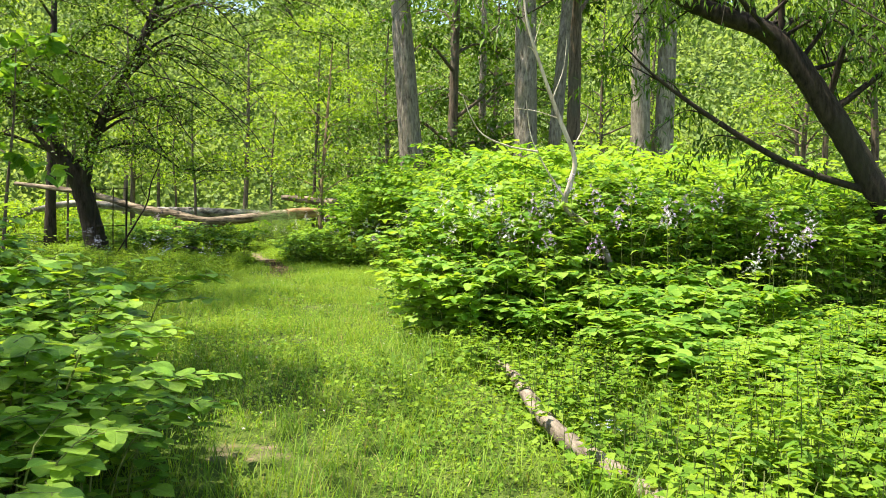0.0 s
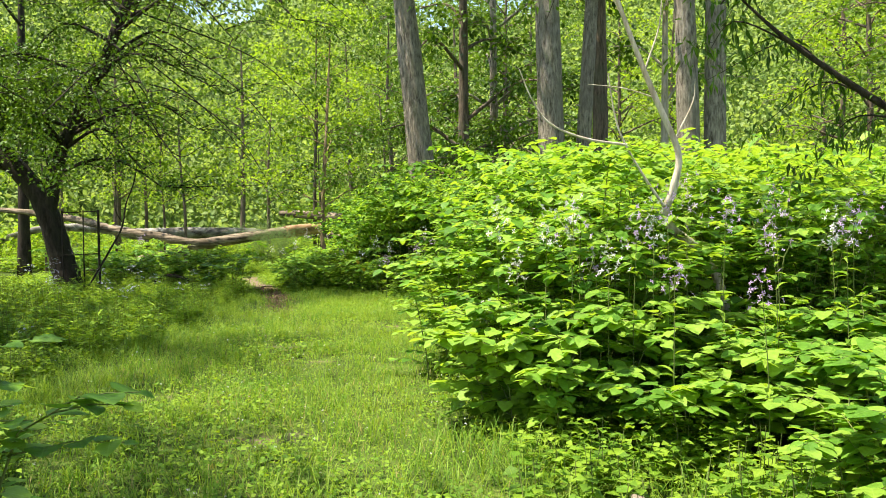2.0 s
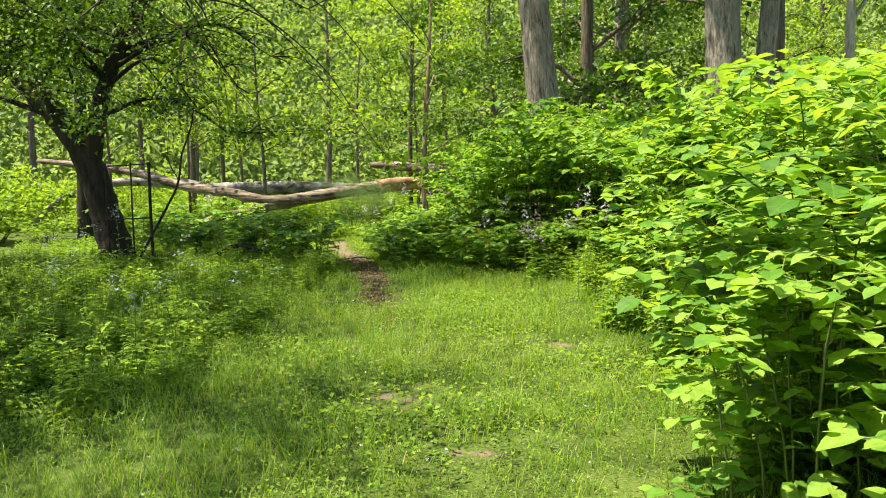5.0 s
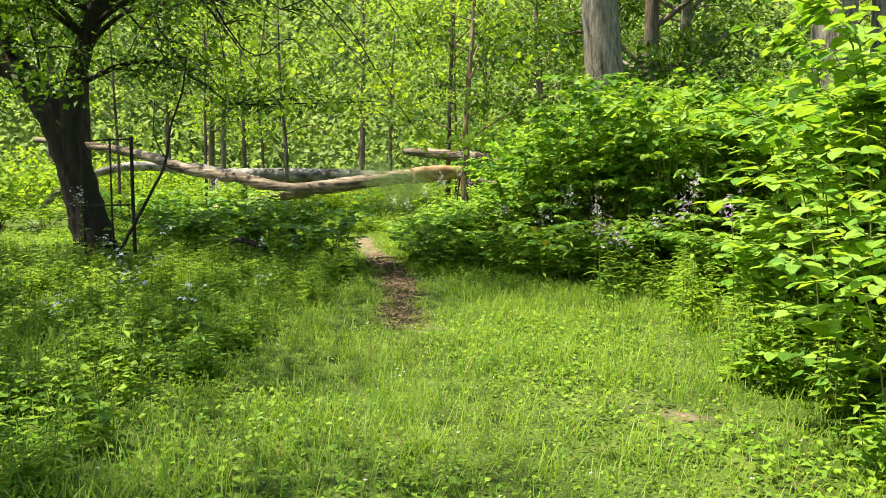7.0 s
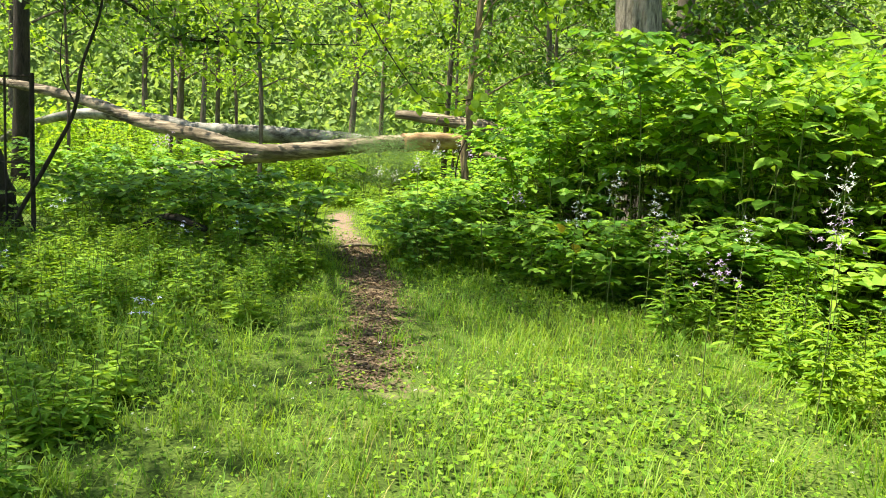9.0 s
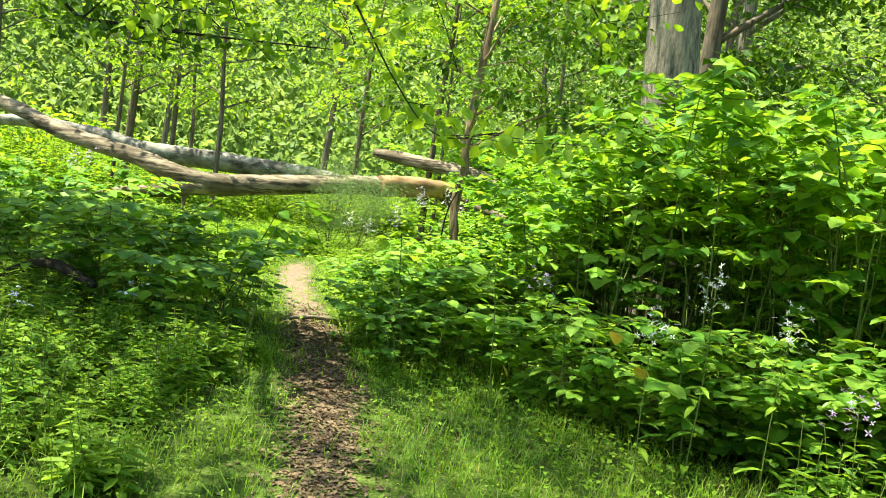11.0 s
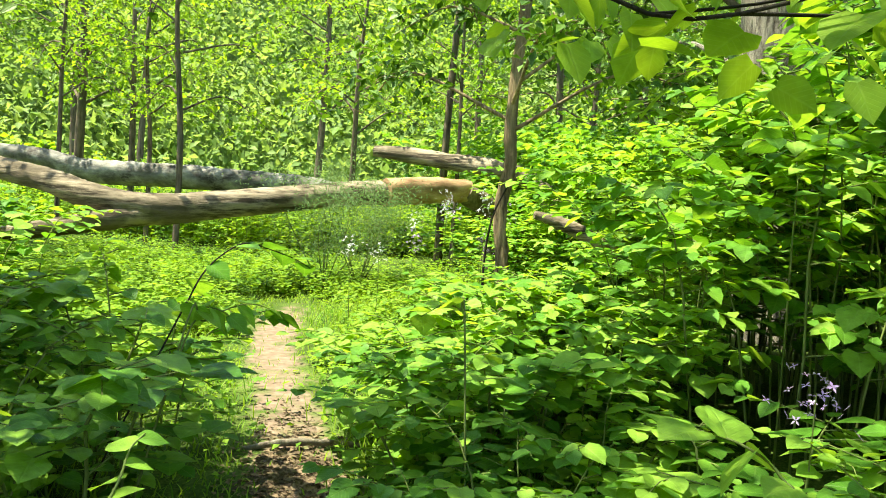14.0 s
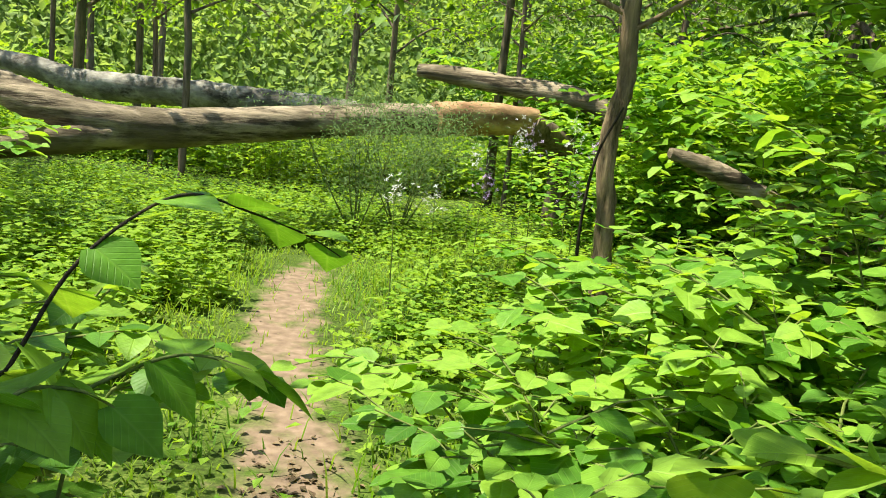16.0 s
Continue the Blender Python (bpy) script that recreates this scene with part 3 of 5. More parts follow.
place(low_near, fill(13, EDGE_R, 0.5, 0.42) + fill(14, EDGE_L, 0.58, 0.42) + [(-8.5, 25.0), (-9.2, 25.25), (-9.9, 25.2), (-9.0, 24.6), (-3.1, 25.0), (-2.85, 24.8), (-2.7, 25.2), (-3.2, 24.5), (-10.6, 25.1), (-11.2, 25.2), (-9.7, 24.6)], 7, 0.8, 1.2, lambda x, y: (1.0 if y > 22 else 0.85) if x > -4.6 else (1.25 if y > 24 else 1.08 if x > -7.0 else 0.9))
start = [knotweed(s, "leafy knotweed bush at the edge of the clearing", 6, 1.0, 0.8, HEART, 0.125, "knotweed at the clearing's edge") for s in (41, 42, 43)]
START = [(-6.0, 2.0), (-1.4, 2.2), (-1.25, 3.4), (-1.8, 5.0), (-2.9, 6.6), (-6.0, 7.8)]
place(start, fill(15, START, 0.6), 8, 0.85, 1.15, lambda x, y: 0.7 + 0.22 * max(0, -x - 1.7))


def arching_shoot(seed, label, points, leaf, hang, wood=STEM):
    """A single arching stem with alternate leaves hanging from it."""
    rng = np.random.RandomState(seed)
    t = thing("knotweed_shoot", label, "plant")
    line = smooth_line(points, 5)
    part("stem", tube(Geo(), line, [0.0045, 0.004, 0.003, 0.0015], 6), wood, t)
    k = np.arange(8, len(line), 3)
    d = line[-1] - line[6]
    along = np.arctan2(-d[0], d[1])
    side = np.where(np.arange(len(k)) % 2 == 0, 1, -1)
    for q, s in zip(k, side):
        g = scatter(Geo(), HEART_FINE, line[q:q + 1], turns(np.array([along + s * (0.9 + 0.3 * rng.rand())]), np.array([-hang + 0.35 * rng.randn()]), np.array([0.3 * rng.randn()])), np.array([leaf * rng.uniform(0.8, 1.15)]))
        part("leaf", g, KNOTWEED, t)


arching_shoot(1, "arching knotweed stem with heart-shaped leaves over the trail", [(-5.60, 21.55, 0.0), (-5.24, 21.65, 0.81), (-5.22, 21.73, 0.90), (-5.19, 21.84, 1.04), (-5.13, 21.93, 1.13), (-5.05, 22.00, 1.18), (-4.95, 22.06, 1.15), (-4.85, 22.11, 1.11), (-4.78, 22.13, 1.07)], 0.115, 0.2, DARKBARK)
arching_shoot(2, "leafy knotweed stem bending low beside the trail", [(-5.35, 21.50, 0.0), (-5.10, 21.48, 0.82), (-5.07, 21.61, 0.88), (-5.01, 21.72, 0.92), (-4.95, 21.81, 0.93), (-4.87, 21.87, 0.90), (-4.82, 21.90, 0.86)], 0.12, 0.3)
arching_shoot(3, "short knotweed shoot with broad dark leaves beside the trail", [(-5.30, 21.40, 0.0), (-5.07, 21.42, 0.90), (-5.05, 21.48, 0.94), (-5.04, 21.53, 0.95), (-5.00, 21.59, 0.93), (-4.95, 21.62, 0.89)], 0.125, 0.35)
arching_shoot(4, "young knotweed shoot with rounded leaves at the trail's edge", [(-4.78, 20.10, 0.0), (-4.61, 19.92, 0.69), (-4.62, 20.02, 0.77), (-4.63, 20.10, 0.81), (-4.63, 20.14, 0.86), (-4.62, 20.19, 0.88)], 0.085, 0.15)
arching_shoot(6, "leaning knotweed stem with pale rounded leaves", [(-3.06, 20.24, 0.0), (-3.12, 20.19, 0.78), (-3.16, 20.25, 0.90), (-3.23, 20.29, 0.95), (-3.33, 20.32, 0.97), (-3.44, 20.34, 0.97)], 0.13, 0.25)
arching_shoot(7, "knotweed shoot with very broad leaves close to the trail", [(-3.91, 21.40, 0.0), (-3.97, 21.35, 1.01), (-3.99, 21.38, 1.04), (-4.01, 21.40, 1.05), (-4.06, 21.43, 1.05), (-4.11, 21.45, 1.02), (-4.15, 21.47, 0.99)], 0.105, 0.1)
yellowed = thing("yellowed_leaves", "few yellowed leaves low on the knotweed", "leaves")
for x, y, z in ((-3.12, 20.62, 0.45), (-3.02, 20.55, 0.32), (-2.2, 19.75, 0.6), (-2.35, 20.0, 0.75)):
    part("leaf", scatter(Geo(), HEART, np.array([[x, y, z]]), turns(np.array([2.0 + x]), np.array([-0.9]), np.array([0.2])), np.array([0.1])), YELLOW, yellowed)


def grow_herb(seed, n, height, spread, leaf, shape, stems):
    """A tuft of upright stalks with leaves in whorls."""
    rng = np.random.RandomState(seed)
    wood, pos, yaw, pitch, size = Geo(), [], [], [], []
    for s in range(stems):
        a, r = rng.rand() * 6.28, spread * math.sqrt(rng.rand())
        b = np.array([r * np.cos(a), r * np.sin(a), 0])
        h = height * (0.6 + 0.5 * rng.rand())
        tip = b + (rng.randn() * 0.08 * h, rng.randn() * 0.08 * h, h)
        line = smooth_line([b, (b + tip) / 2 + rng.randn(3) * 0.02, tip], 3)
        tube(wood, line, [0.004, 0.002], 3, caps=False)
        ts = np.sort(rng.rand(n)) * 0.9 + 0.1
        pos.append(b + (tip - b) * ts[:, None])
        yaw.append(np.arange(n) * 2.4 + rng.rand() * 6)
        pitch.append(0.25 - 0.6 * rng.rand(n))
        size.append(leaf * (1.15 - 0.7 * ts) * (0.7 + 0.6 * rng.rand(n)))
    pos, yaw, pitch, size = [np.concatenate(q) for q in (pos, yaw, pitch, size)]
    return wood, scatter(Geo(), shape, pos, turns(yaw, pitch, 0.2 * rng.randn(len(yaw))), size)


def herb(seed, name, label, n, height, spread, leaf, shape, stems, material=HERB, group=""):
    wood, leaves = grow_herb(seed, n, height, spread, leaf, shape, stems)
    t = thing(name, label, "herb", group)
    part("stem_tangle", wood, STEM, t, kind="stuff")
    part("leaves", leaves, material, t, kind="stuff")
    return t


tuft = [herb(50 + s, "herb_tuft", "leafy green woodland herbs in the clearing", 10, 0.45, 0.34, 0.105, BROAD, 16, HERB, "herbs of the clearing") for s in range(4)]
MEADOW_L = [(-10, 10), (-6.0, 8.5), (-4.6, 10), (-4.6, 14), (-4.8, 17.5), (-5.2, 20.4), (-9.0, 21.5), (-13, 22)]
place(tuft, fill(16, MEADOW_L, 0.7, 0.6) + fill(17, [(0.95, 2.6), (5.5, 3.0), (6.5, 9.2), (0.6, 9.1), (0.1, 7.4), (0.35, 5.0)], 0.52) + fill(18, [(-3.6, 8.5), (-2.6, 6.0), (-6, 7), (-6, 9.5)], 0.5, 0.8)
      + fill(19, [(-10, 23), (-6.6, 22.9), (-7.0, 27), (-7.2, 31), (-13, 31), (-14, 25)], 0.62, 0.5) + fill(20, [(-5.2, 24.6), (-3.2, 25.0), (-3.0, 29), (-5.2, 29)], 0.5, 0.5) + fill(22, [(-8.5, 27.6), (-5.2, 27.6), (-5.0, 30.5), (-8.5, 30.5)], 0.5), 9, 0.8, 1.25,
      lambda x, y: 0.75 if y > 22 else 0.82, 290, "undergrowth")

weed = [herb(56 + s, "slim_leaved_herb", "upright yellow-green herb with slim willow-like leaves", 26, 0.62, 0.2, 0.13, WILLOW, 12, WEED, "slim-leaved herbs") for s in range(3)]
place(weed, fill(48, [(1.4, 3.2), (4.2, 3.6), (5.6, 6.8), (3.4, 7.2), (1.7, 5.6)], 0.75) + fill(49, [(-9.5, 11), (-5.6, 9.6), (-4.3, 11.5), (-4.5, 15.5), (-5.4, 19.8), (-8.5, 20)], 1.0, 0.9) + fill(52, [(-7.4, 18.4), (-4.5, 17.6), (-4.7, 19.6), (-5.0, 20.9), (-7.6, 20.9)], 0.5, 0.5) + fill(50, [(0.0, 8.6), (-0.6, 12.5), (-0.5, 15), (-1.0, 18.5), (-1.7, 19.6), (-0.4, 19.4), (0.3, 17), (-0.1, 13)], 0.55), 19, 0.75, 1.2, lambda x, y: 0.62 if x < -3 else 1.0)

lush = [herb(59 + s, "lush_undergrowth", "lush sunlit yellow-green undergrowth behind the fallen trees", 14, 1.15, 0.55, 0.16, BROAD, 20, UNDERWOOD, "lush undergrowth") for s in range(3)]
# low copies beside the trail: bright leaf colour stands in for sunlight
place(lush, fill(51, [(-21, 34.2), (-7.4, 33.4), (-5.0, 34.6), (-4.6, 40), (-22, 41)], 0.95) + fill(53, [(-10.5, 23.6), (-6.3, 23.0), (-6.9, 27.5), (-11, 28)], 0.72, 0.75), 29, 0.8, 1.3, lambda x, y: 1.0 if y > 30 else 0.42, 120, "undergrowth")


# ---- grass and ground cover ----
def band(rng, n, x0, x1, y0, y1, keep):
    x, y = rng.uniform(x0, x1, n), rng.uniform(y0, y1, n)
    d = trail_distance(x, y)
    ok = (y < 15.5) | (y > 27.5) | (d > keep + 0.12 * rng.randn(n)) | (rng.rand(n) < np.interp(y, [15.5, 19.5], [0.7, 0.02]))
    ok &= rng.rand(n) > 0.75 * bare_spot(x, y)
    return x[ok], y[ok]


def build_grass():
    rng = np.random.RandomState(3)
    def blades(name, label, n, area, low, high, material, width):
        x, y = band(rng, n, *area, 0.3)
        m = len(x)
        clump = 0.65 + 0.5 * np.sin(1.7 * x + 2 * np.sin(0.8 * y)) * np.sin(1.3 * y + np.sin(x)) 
        h = rng.uniform(low, high, m) * np.clip(clump, 0.35, 1.3)
        rot = turns(rng.uniform(0, 6.28, m), -rng.uniform(0, 0.5, m), np.zeros(m))
        g = scatter(Geo(), BLADE, np.stack([x, y, ground_height(x, y) - 0.01], -1), rot, np.stack([np.full(m, width), h, h], -1))
        tagged(new(name, g.mesh(name, material)), label, "grass", kind="stuff")
    blades("meadow_grass", "fresh green meadow grass in the clearing", 95000, (-8.5, 2.0, 1.5, 21.5), 0.08, 0.28, GRASS, 0.0055)
    blades("trail_grass", "grass blades beside the earth trail", 30000, (-8.5, -3.0, 20.5, 29.0), 0.08, 0.3, GRASS, 0.009)
    blades("dry_grass", "dry yellowish grass blades among the green", 6000, (-4.0, 0.5, 3.0, 20.0), 0.06, 0.2, STRAW, 0.006)
    # long arching grass in loose tufts
    x, y = band(rng, 3400, -9.0, 1.2, 3.0, 21.3, 0.35)
    d = trail_distance(x, y)
    tall = np.clip(0.55 + 0.6 * np.sin(0.9 * x + 1.3 * np.sin(0.6 * y)) * np.sin(0.7 * y - 0.4 * x), 0.12, 1.0) * np.clip(0.35 + 0.35 * d, 0.35, 1.0)
    per = 13
    x, y, tall = x.repeat(per) + 0.06 * rng.randn(len(x) * per), y.repeat(per) + 0.06 * rng.randn(len(y) * per), tall.repeat(per)
    m = len(x)
    h = (0.09 + 0.22 * tall) * rng.uniform(0.5, 1.2, m)
    g = scatter(Geo(), ARCH, np.stack([x, y, ground_height(x, y) - 0.01], -1), turns(rng.uniform(0, 6.28, m), -rng.uniform(0, 0.45, m), np.zeros(m)), np.stack([rng.uniform(0.004, 0.0075, m), h * rng.uniform(0.5, 1.1, m), h], -1))
    tagged(new("long_grass", g.mesh("long_grass", GRASS)), "long soft arching grass in loose tufts", "grass", kind="stuff")
    x, y = band(rng, 45000, -9.0, 4.5, 1.0, 22.0, 0.32)
    x2, y2 = band(rng, 26000, -5.0, 1.5, 2.5, 12.5, 0.3)
    x3, y3 = band(rng, 22000, -7.0, 0.5, 12.0, 21.5, 0.3)
    x4, y4 = band(rng, 45000, -13.0, -2.5, 22.0, 33.0, 0.35)
    x5, y5 = band(rng, 20000, -24.0, -1.0, 33.0, 46.0, 0.3)
    x, y = np.concatenate([x, x2, x3, x4, x5]), np.concatenate([y, y2, y3, y4, y5])
    m = len(x)
    g = scatter(Geo(), BROAD, np.stack([x, y, ground_height(x, y) + rng.uniform(0.01, 0.12, m) * np.where(y > 33, 5.0, np.where(y > 22, 2.2, 1.0))], -1), turns(rng.uniform(0, 6.28, m), rng.uniform(-0.5, 0.6, m), 0.3 * rng.randn(m)), (0.016 + 0.034 * np.clip(0.5 + 0.9 * np.sin(1.1 * x + 1.5 * np.sin(0.9 * y)) * np.sin(0.8 * y + x), 0.05, 1)) * rng.uniform(0.7, 1.3, m) * np.where(y > 33, 3.5, np.where(y < 22, 0.78, 1.1)))
    tagged(new("ground_cover", g.mesh("ground_cover", HERB)), "low clover and creeping ground cover", "ground cover", kind="stuff")
    # litter lies thick on the near trail, partly standing in for shade
    n = 13000
    k = np.where(rng.rand(n) < 0.7, rng.randint(31, 55, n), rng.randint(31, 59, n))
    x, y = TRAIL[k, 0] + 0.13 * rng.randn(n), TRAIL[k, 1] + rng.uniform(-0.3, 0.3, n)
    keep = (y < 22.5) | (rng.rand(n) < 0.3) & (y < 23.7) | (rng.rand(n) < 0.08)
    x, y, n = x[keep], y[keep], int(keep.sum())
    g = scatter(Geo(), DIAMOND, np.stack([x, y, ground_height(x, y) + 0.008], -1), turns(rng.uniform(0, 6.28, n), 0.2 * rng.randn(n), 0.2 * rng.randn(n)), rng.uniform(0.018, 0.05, n))
    tagged(new("leaf_litter", g.mesh("leaf_litter", LITTER)), "dry brown leaf litter on the trail, dense and dark partly for shade", "leaf litter", kind="stuff")
    x, y = rng.uniform(-5, 0, 500), rng.uniform(4, 18, 500)
    g = scatter(Geo(), PETALS, np.stack([x, y, ground_height(x, y) + rng.uniform(0.08, 0.16, 500)], -1), turns(rng.uniform(0, 6.28, 500), 0.3 * rng.randn(500), 0.3 * rng.randn(500)), rng.uniform(0.008, 0.014, 500))
    tagged(new("clover_blossoms", g.mesh("clover_blossoms", WHITE)), "tiny white clover blossoms in the grass", "flowers", kind="stuff")


build_grass()


# ---- flowers ----
def flower_stalk(seed, label, petal, height=0.85, count=32, head=0.12):
    rng = np.random.RandomState(seed)
    t = thing("flower_stalk", label, "flower", "wild flowers")
    stem, leaves, bloom = Geo(), Geo(), Geo()
    tip = np.array([rng.randn() * 0.06, rng.randn() * 0.06, height])
    tube(stem, smooth_line([(0, 0, 0), tip * 0.5 + (0.02, 0, 0), tip], 4), [0.005, 0.002], 4, caps=False)
    ts = rng.uniform(0.1, 0.85, 14)
    scatter(leaves, LANCE, tip * ts[:, None], turns(np.arange(14) * 2.4, 0.5 - 0.5 * rng.rand(14), np.zeros(14)), 0.17 * (1.1 - 0.7 * ts))
    c = tip + np.stack([rng.randn(count) * head * 0.45, rng.randn(count) * head * 0.45, rng.uniform(-head, head * 0.6, count)], -1)
    scatter(bloom, PETALS, c, turns(rng.uniform(0, 6.28, count), rng.uniform(-0.9, 0.9, count), rng.uniform(-0.9, 0.9, count)), rng.uniform(0.015, 0.023, count))
    part("stem", stem, STEM, t)
    part("leaves", leaves, HERB, t, kind="stuff")
    part("blossoms", bloom, petal, t, kind="stuff")
    return t


purple = flower_stalk(61, "tall wild flower with a cluster of lilac-purple blossoms", PURPLE)
white = flower_stalk(62, "tall wild flower with a cluster of white blossoms", WHITE)
blue = flower_stalk(63, "wild flower with small pale blue blossoms", BLUE, 0.7, 14, 0.08)
FLOWERS = [(purple, [(0.75, 9.0, 1.45), (1.45, 9.0, 1.4), (1.6, 8.7, 1.3), (2.1, 8.9, 1.35), (2.4, 8.4, 1.15), (0.9, 8.5, 1.25), (1.2, 8.7, 1.35), (1.9, 8.4, 1.15), (0.5, 8.7, 1.3), (1.0, 7.9, 1.0), (1.5, 7.6, 0.95), (3.3, 8.0, 1.1), (3.5, 7.8, 1.0), (3.2, 7.7, 0.9), (2.8, 9.1, 1.25), (3.1, 9.2, 1.3), (-0.95, 16.8, 0.9),
            (-0.6, 16.4, 0.95), (-1.5, 17.0, 0.7), (-2.85, 21.0, 0.75), (-4.55, 26.9, 1.05), (-4.2, 26.4, 0.8), (-4.9, 26.2, 0.8), (-8.8, 24.6, 1.0), (-9.0, 25.4, 1.0), (0.2, 8.7, 0.6), (-1.6, 18.2, 0.7), (-4.0, 27.4, 1.0)]),
           (white, [(0.1, 8.9, 1.42), (0.3, 8.8, 1.25), (0.0, 9.1, 1.3), (0.5, 8.75, 1.3), (1.1, 8.8, 1.3), (0.7, 8.3, 1.1), (3.0, 7.6, 0.8), (3.6, 8.2, 0.9), (3.9, 8.5, 1.1), (2.5, 8.8, 1.2), (-1.9, 19.6, 1.0), (-1.6, 19.2, 0.9), (-2.2, 19.4, 0.8),
            (-0.8, 17.2, 1.1), (-4.7, 27.2, 1.1), (-4.25, 27.0, 1.15), (-5.4, 25.8, 0.75), (-5.2, 26.0, 0.7), (-5.1, 27.6, 0.9), (-0.1, 8.9, 0.7), (-7.9, 18.9, 0.9), (-1.0, 18.6, 0.8)]),
           (blue, [(-6.2, 14.6, 1.0), (-6.6, 15.4, 1.0), (-7.2, 16.2, 1.05), (-5.8, 13.8, 0.9), (-7.9, 17.4, 1.1), (-8.3, 18.4, 1.1), (-6.9, 17.6, 1.0), (-5.4, 15.8, 0.8), (-4.6, 13.0, 1.05), (-4.9, 14.6, 1.1), (-4.7, 13.9, 1.0), (-4.45, 15.0, 1.0), (-5.1, 13.3, 1.1), (-5.2, 15.2, 1.15), (-7.5, 15.0, 1.0),
            (-6.0, 17.0, 0.9), (-5.5, 18.6, 0.9), (-6.8, 19.3, 1.0), (-4.7, 16.6, 0.75), (-8.8, 19.6, 1.2), (-5.0, 11.6, 0.7), (-5.6, 20.3, 0.8), (0.75, 4.2, 0.4)])]
for kind_of, spots in FLOWERS:
    for i, (x, y, k) in enumerate(spots):
        m = Matrix.Translation((x, y, float(ground_height(np.array(x), np.array(y))) - 0.01)) @ Matrix.Rotation(i * 1.9, 4, "Z") @ Matrix.Diagonal((1, 1, k, 1))
        if i == 0:
            kind_of.matrix_basis = m
        else:
            copy_thing(kind_of, m)


# ---- trees ----
def limb_sprays(rng, wood, p, d, length, r, droop, twigs, sides=5, floor=-1.0, fine=None):
    """One limb with twigs; returns the twig lines that carry leaves."""
    d = d / np.linalg.norm(d)
    bend = np.array([rng.randn() * 0.12, rng.randn() * 0.12, 0.1]) * length
    line = smooth_line([p, p + d * length * 0.5 + bend, p + d * length + (0, 0, -droop * length)], 5)
    line[:, 2] = np.maximum(line[:, 2], floor)
    tube(wood, line, [r, r * 0.55, r * 0.18], sides, caps=False)
    out = [line[4:]]
    for k in range(twigs):
        q = line[rng.randint(3, len(line))]
        a = np.arctan2(d[1], d[0]) + rng.randn() * 1.1
        ln = length * rng.uniform(0.2, 0.45)
        e = np.array([np.cos(a), np.sin(a), rng.uniform(-0.35, 0.5)])
        tw = smooth_line([q, q + e * ln * 0.5, q + e * ln + (0, 0, -droop * ln * 1.4)], 3)
        tw[:, 2] = np.maximum(tw[:, 2], floor)
        tube(fine or wood, tw, [r * 0.25, r * 0.08], 3, caps=False)
        out.append(tw)
    return out


def hang_leaves(rng, lines, per_metre, spread, size, shape, hang=0.35, tilt=0.45):
    pos = []
    for ln in lines:
        seg = np.linalg.norm(np.diff(ln, axis=0), axis=1).sum()
        m = max(2, int(seg * per_metre))
        ts, tt = rng.rand(m), np.linspace(0, 1, len(ln))
        pos.append(np.stack([np.interp(ts, tt, ln[:, c]) for c in range(3)], -1))
    pos = np.concatenate(pos)
    m = len(pos)
    pos = pos + rng.randn(m, 3) * spread * np.array([1, 1, 0.7])
    rot = turns(rng.uniform(0, 6.28, m), -hang + tilt * rng.randn(m), 1.1 * tilt * rng.randn(m))
    return scatter(Geo(), shape, pos, rot, size * rng.uniform(0.65, 1.3, m))


def tree(seed, label, trunk, radii, limbs, bark, leaf, shape=DIAMOND, size=0.09, per_metre=60, spread=0.14, length=2.6, droop=0.25, twigs=9, low=0.35, lean=None, material=CANOPY, sides=10, group="", name="tree", rough=0.12):
    """A tree: tapered uneven trunk, limbs with twigs, a loose crown of single leaves."""
    rng = np.random.RandomState(seed)
    t = thing(name, label, "tree", group)
    body, fine, grown = Geo(), Geo(), []
    line = smooth_line(trunk, 8)
    tube(body, line, radii, sides, rough, seed=seed)
    lines = []
    for k in range(limbs):
        f = low + (0.98 - low) * (k + rng.rand() * 0.7) / limbs
        p = line[min(len(line) - 1, int(f * len(line)))]
        a = k * 2.4 + rng.randn() * 0.4
        d = np.array([np.cos(a), np.sin(a), rng.uniform(0.1, 0.6)])
        if lean is not None:
            d = d + np.asarray(lean)
        rr = np.interp(f, np.linspace(0, 1, len(radii)), radii) * 0.5
        grown.append(Geo())
        lines += limb_sprays(rng, grown[-1], p, d, length * rng.uniform(0.7, 1.2) * (1.15 - 0.5 * f), rr, droop, twigs, fine=fine)
    part("trunk", body, bark, t)
    for g in grown:
        part("limb", g, bark, t)
    part("twig_tangle", fine, bark, t, kind="stuff")
    part("crown", hang_leaves(rng, lines, per_metre, spread, size, shape), material, t, leaf, kind="stuff")
    return t


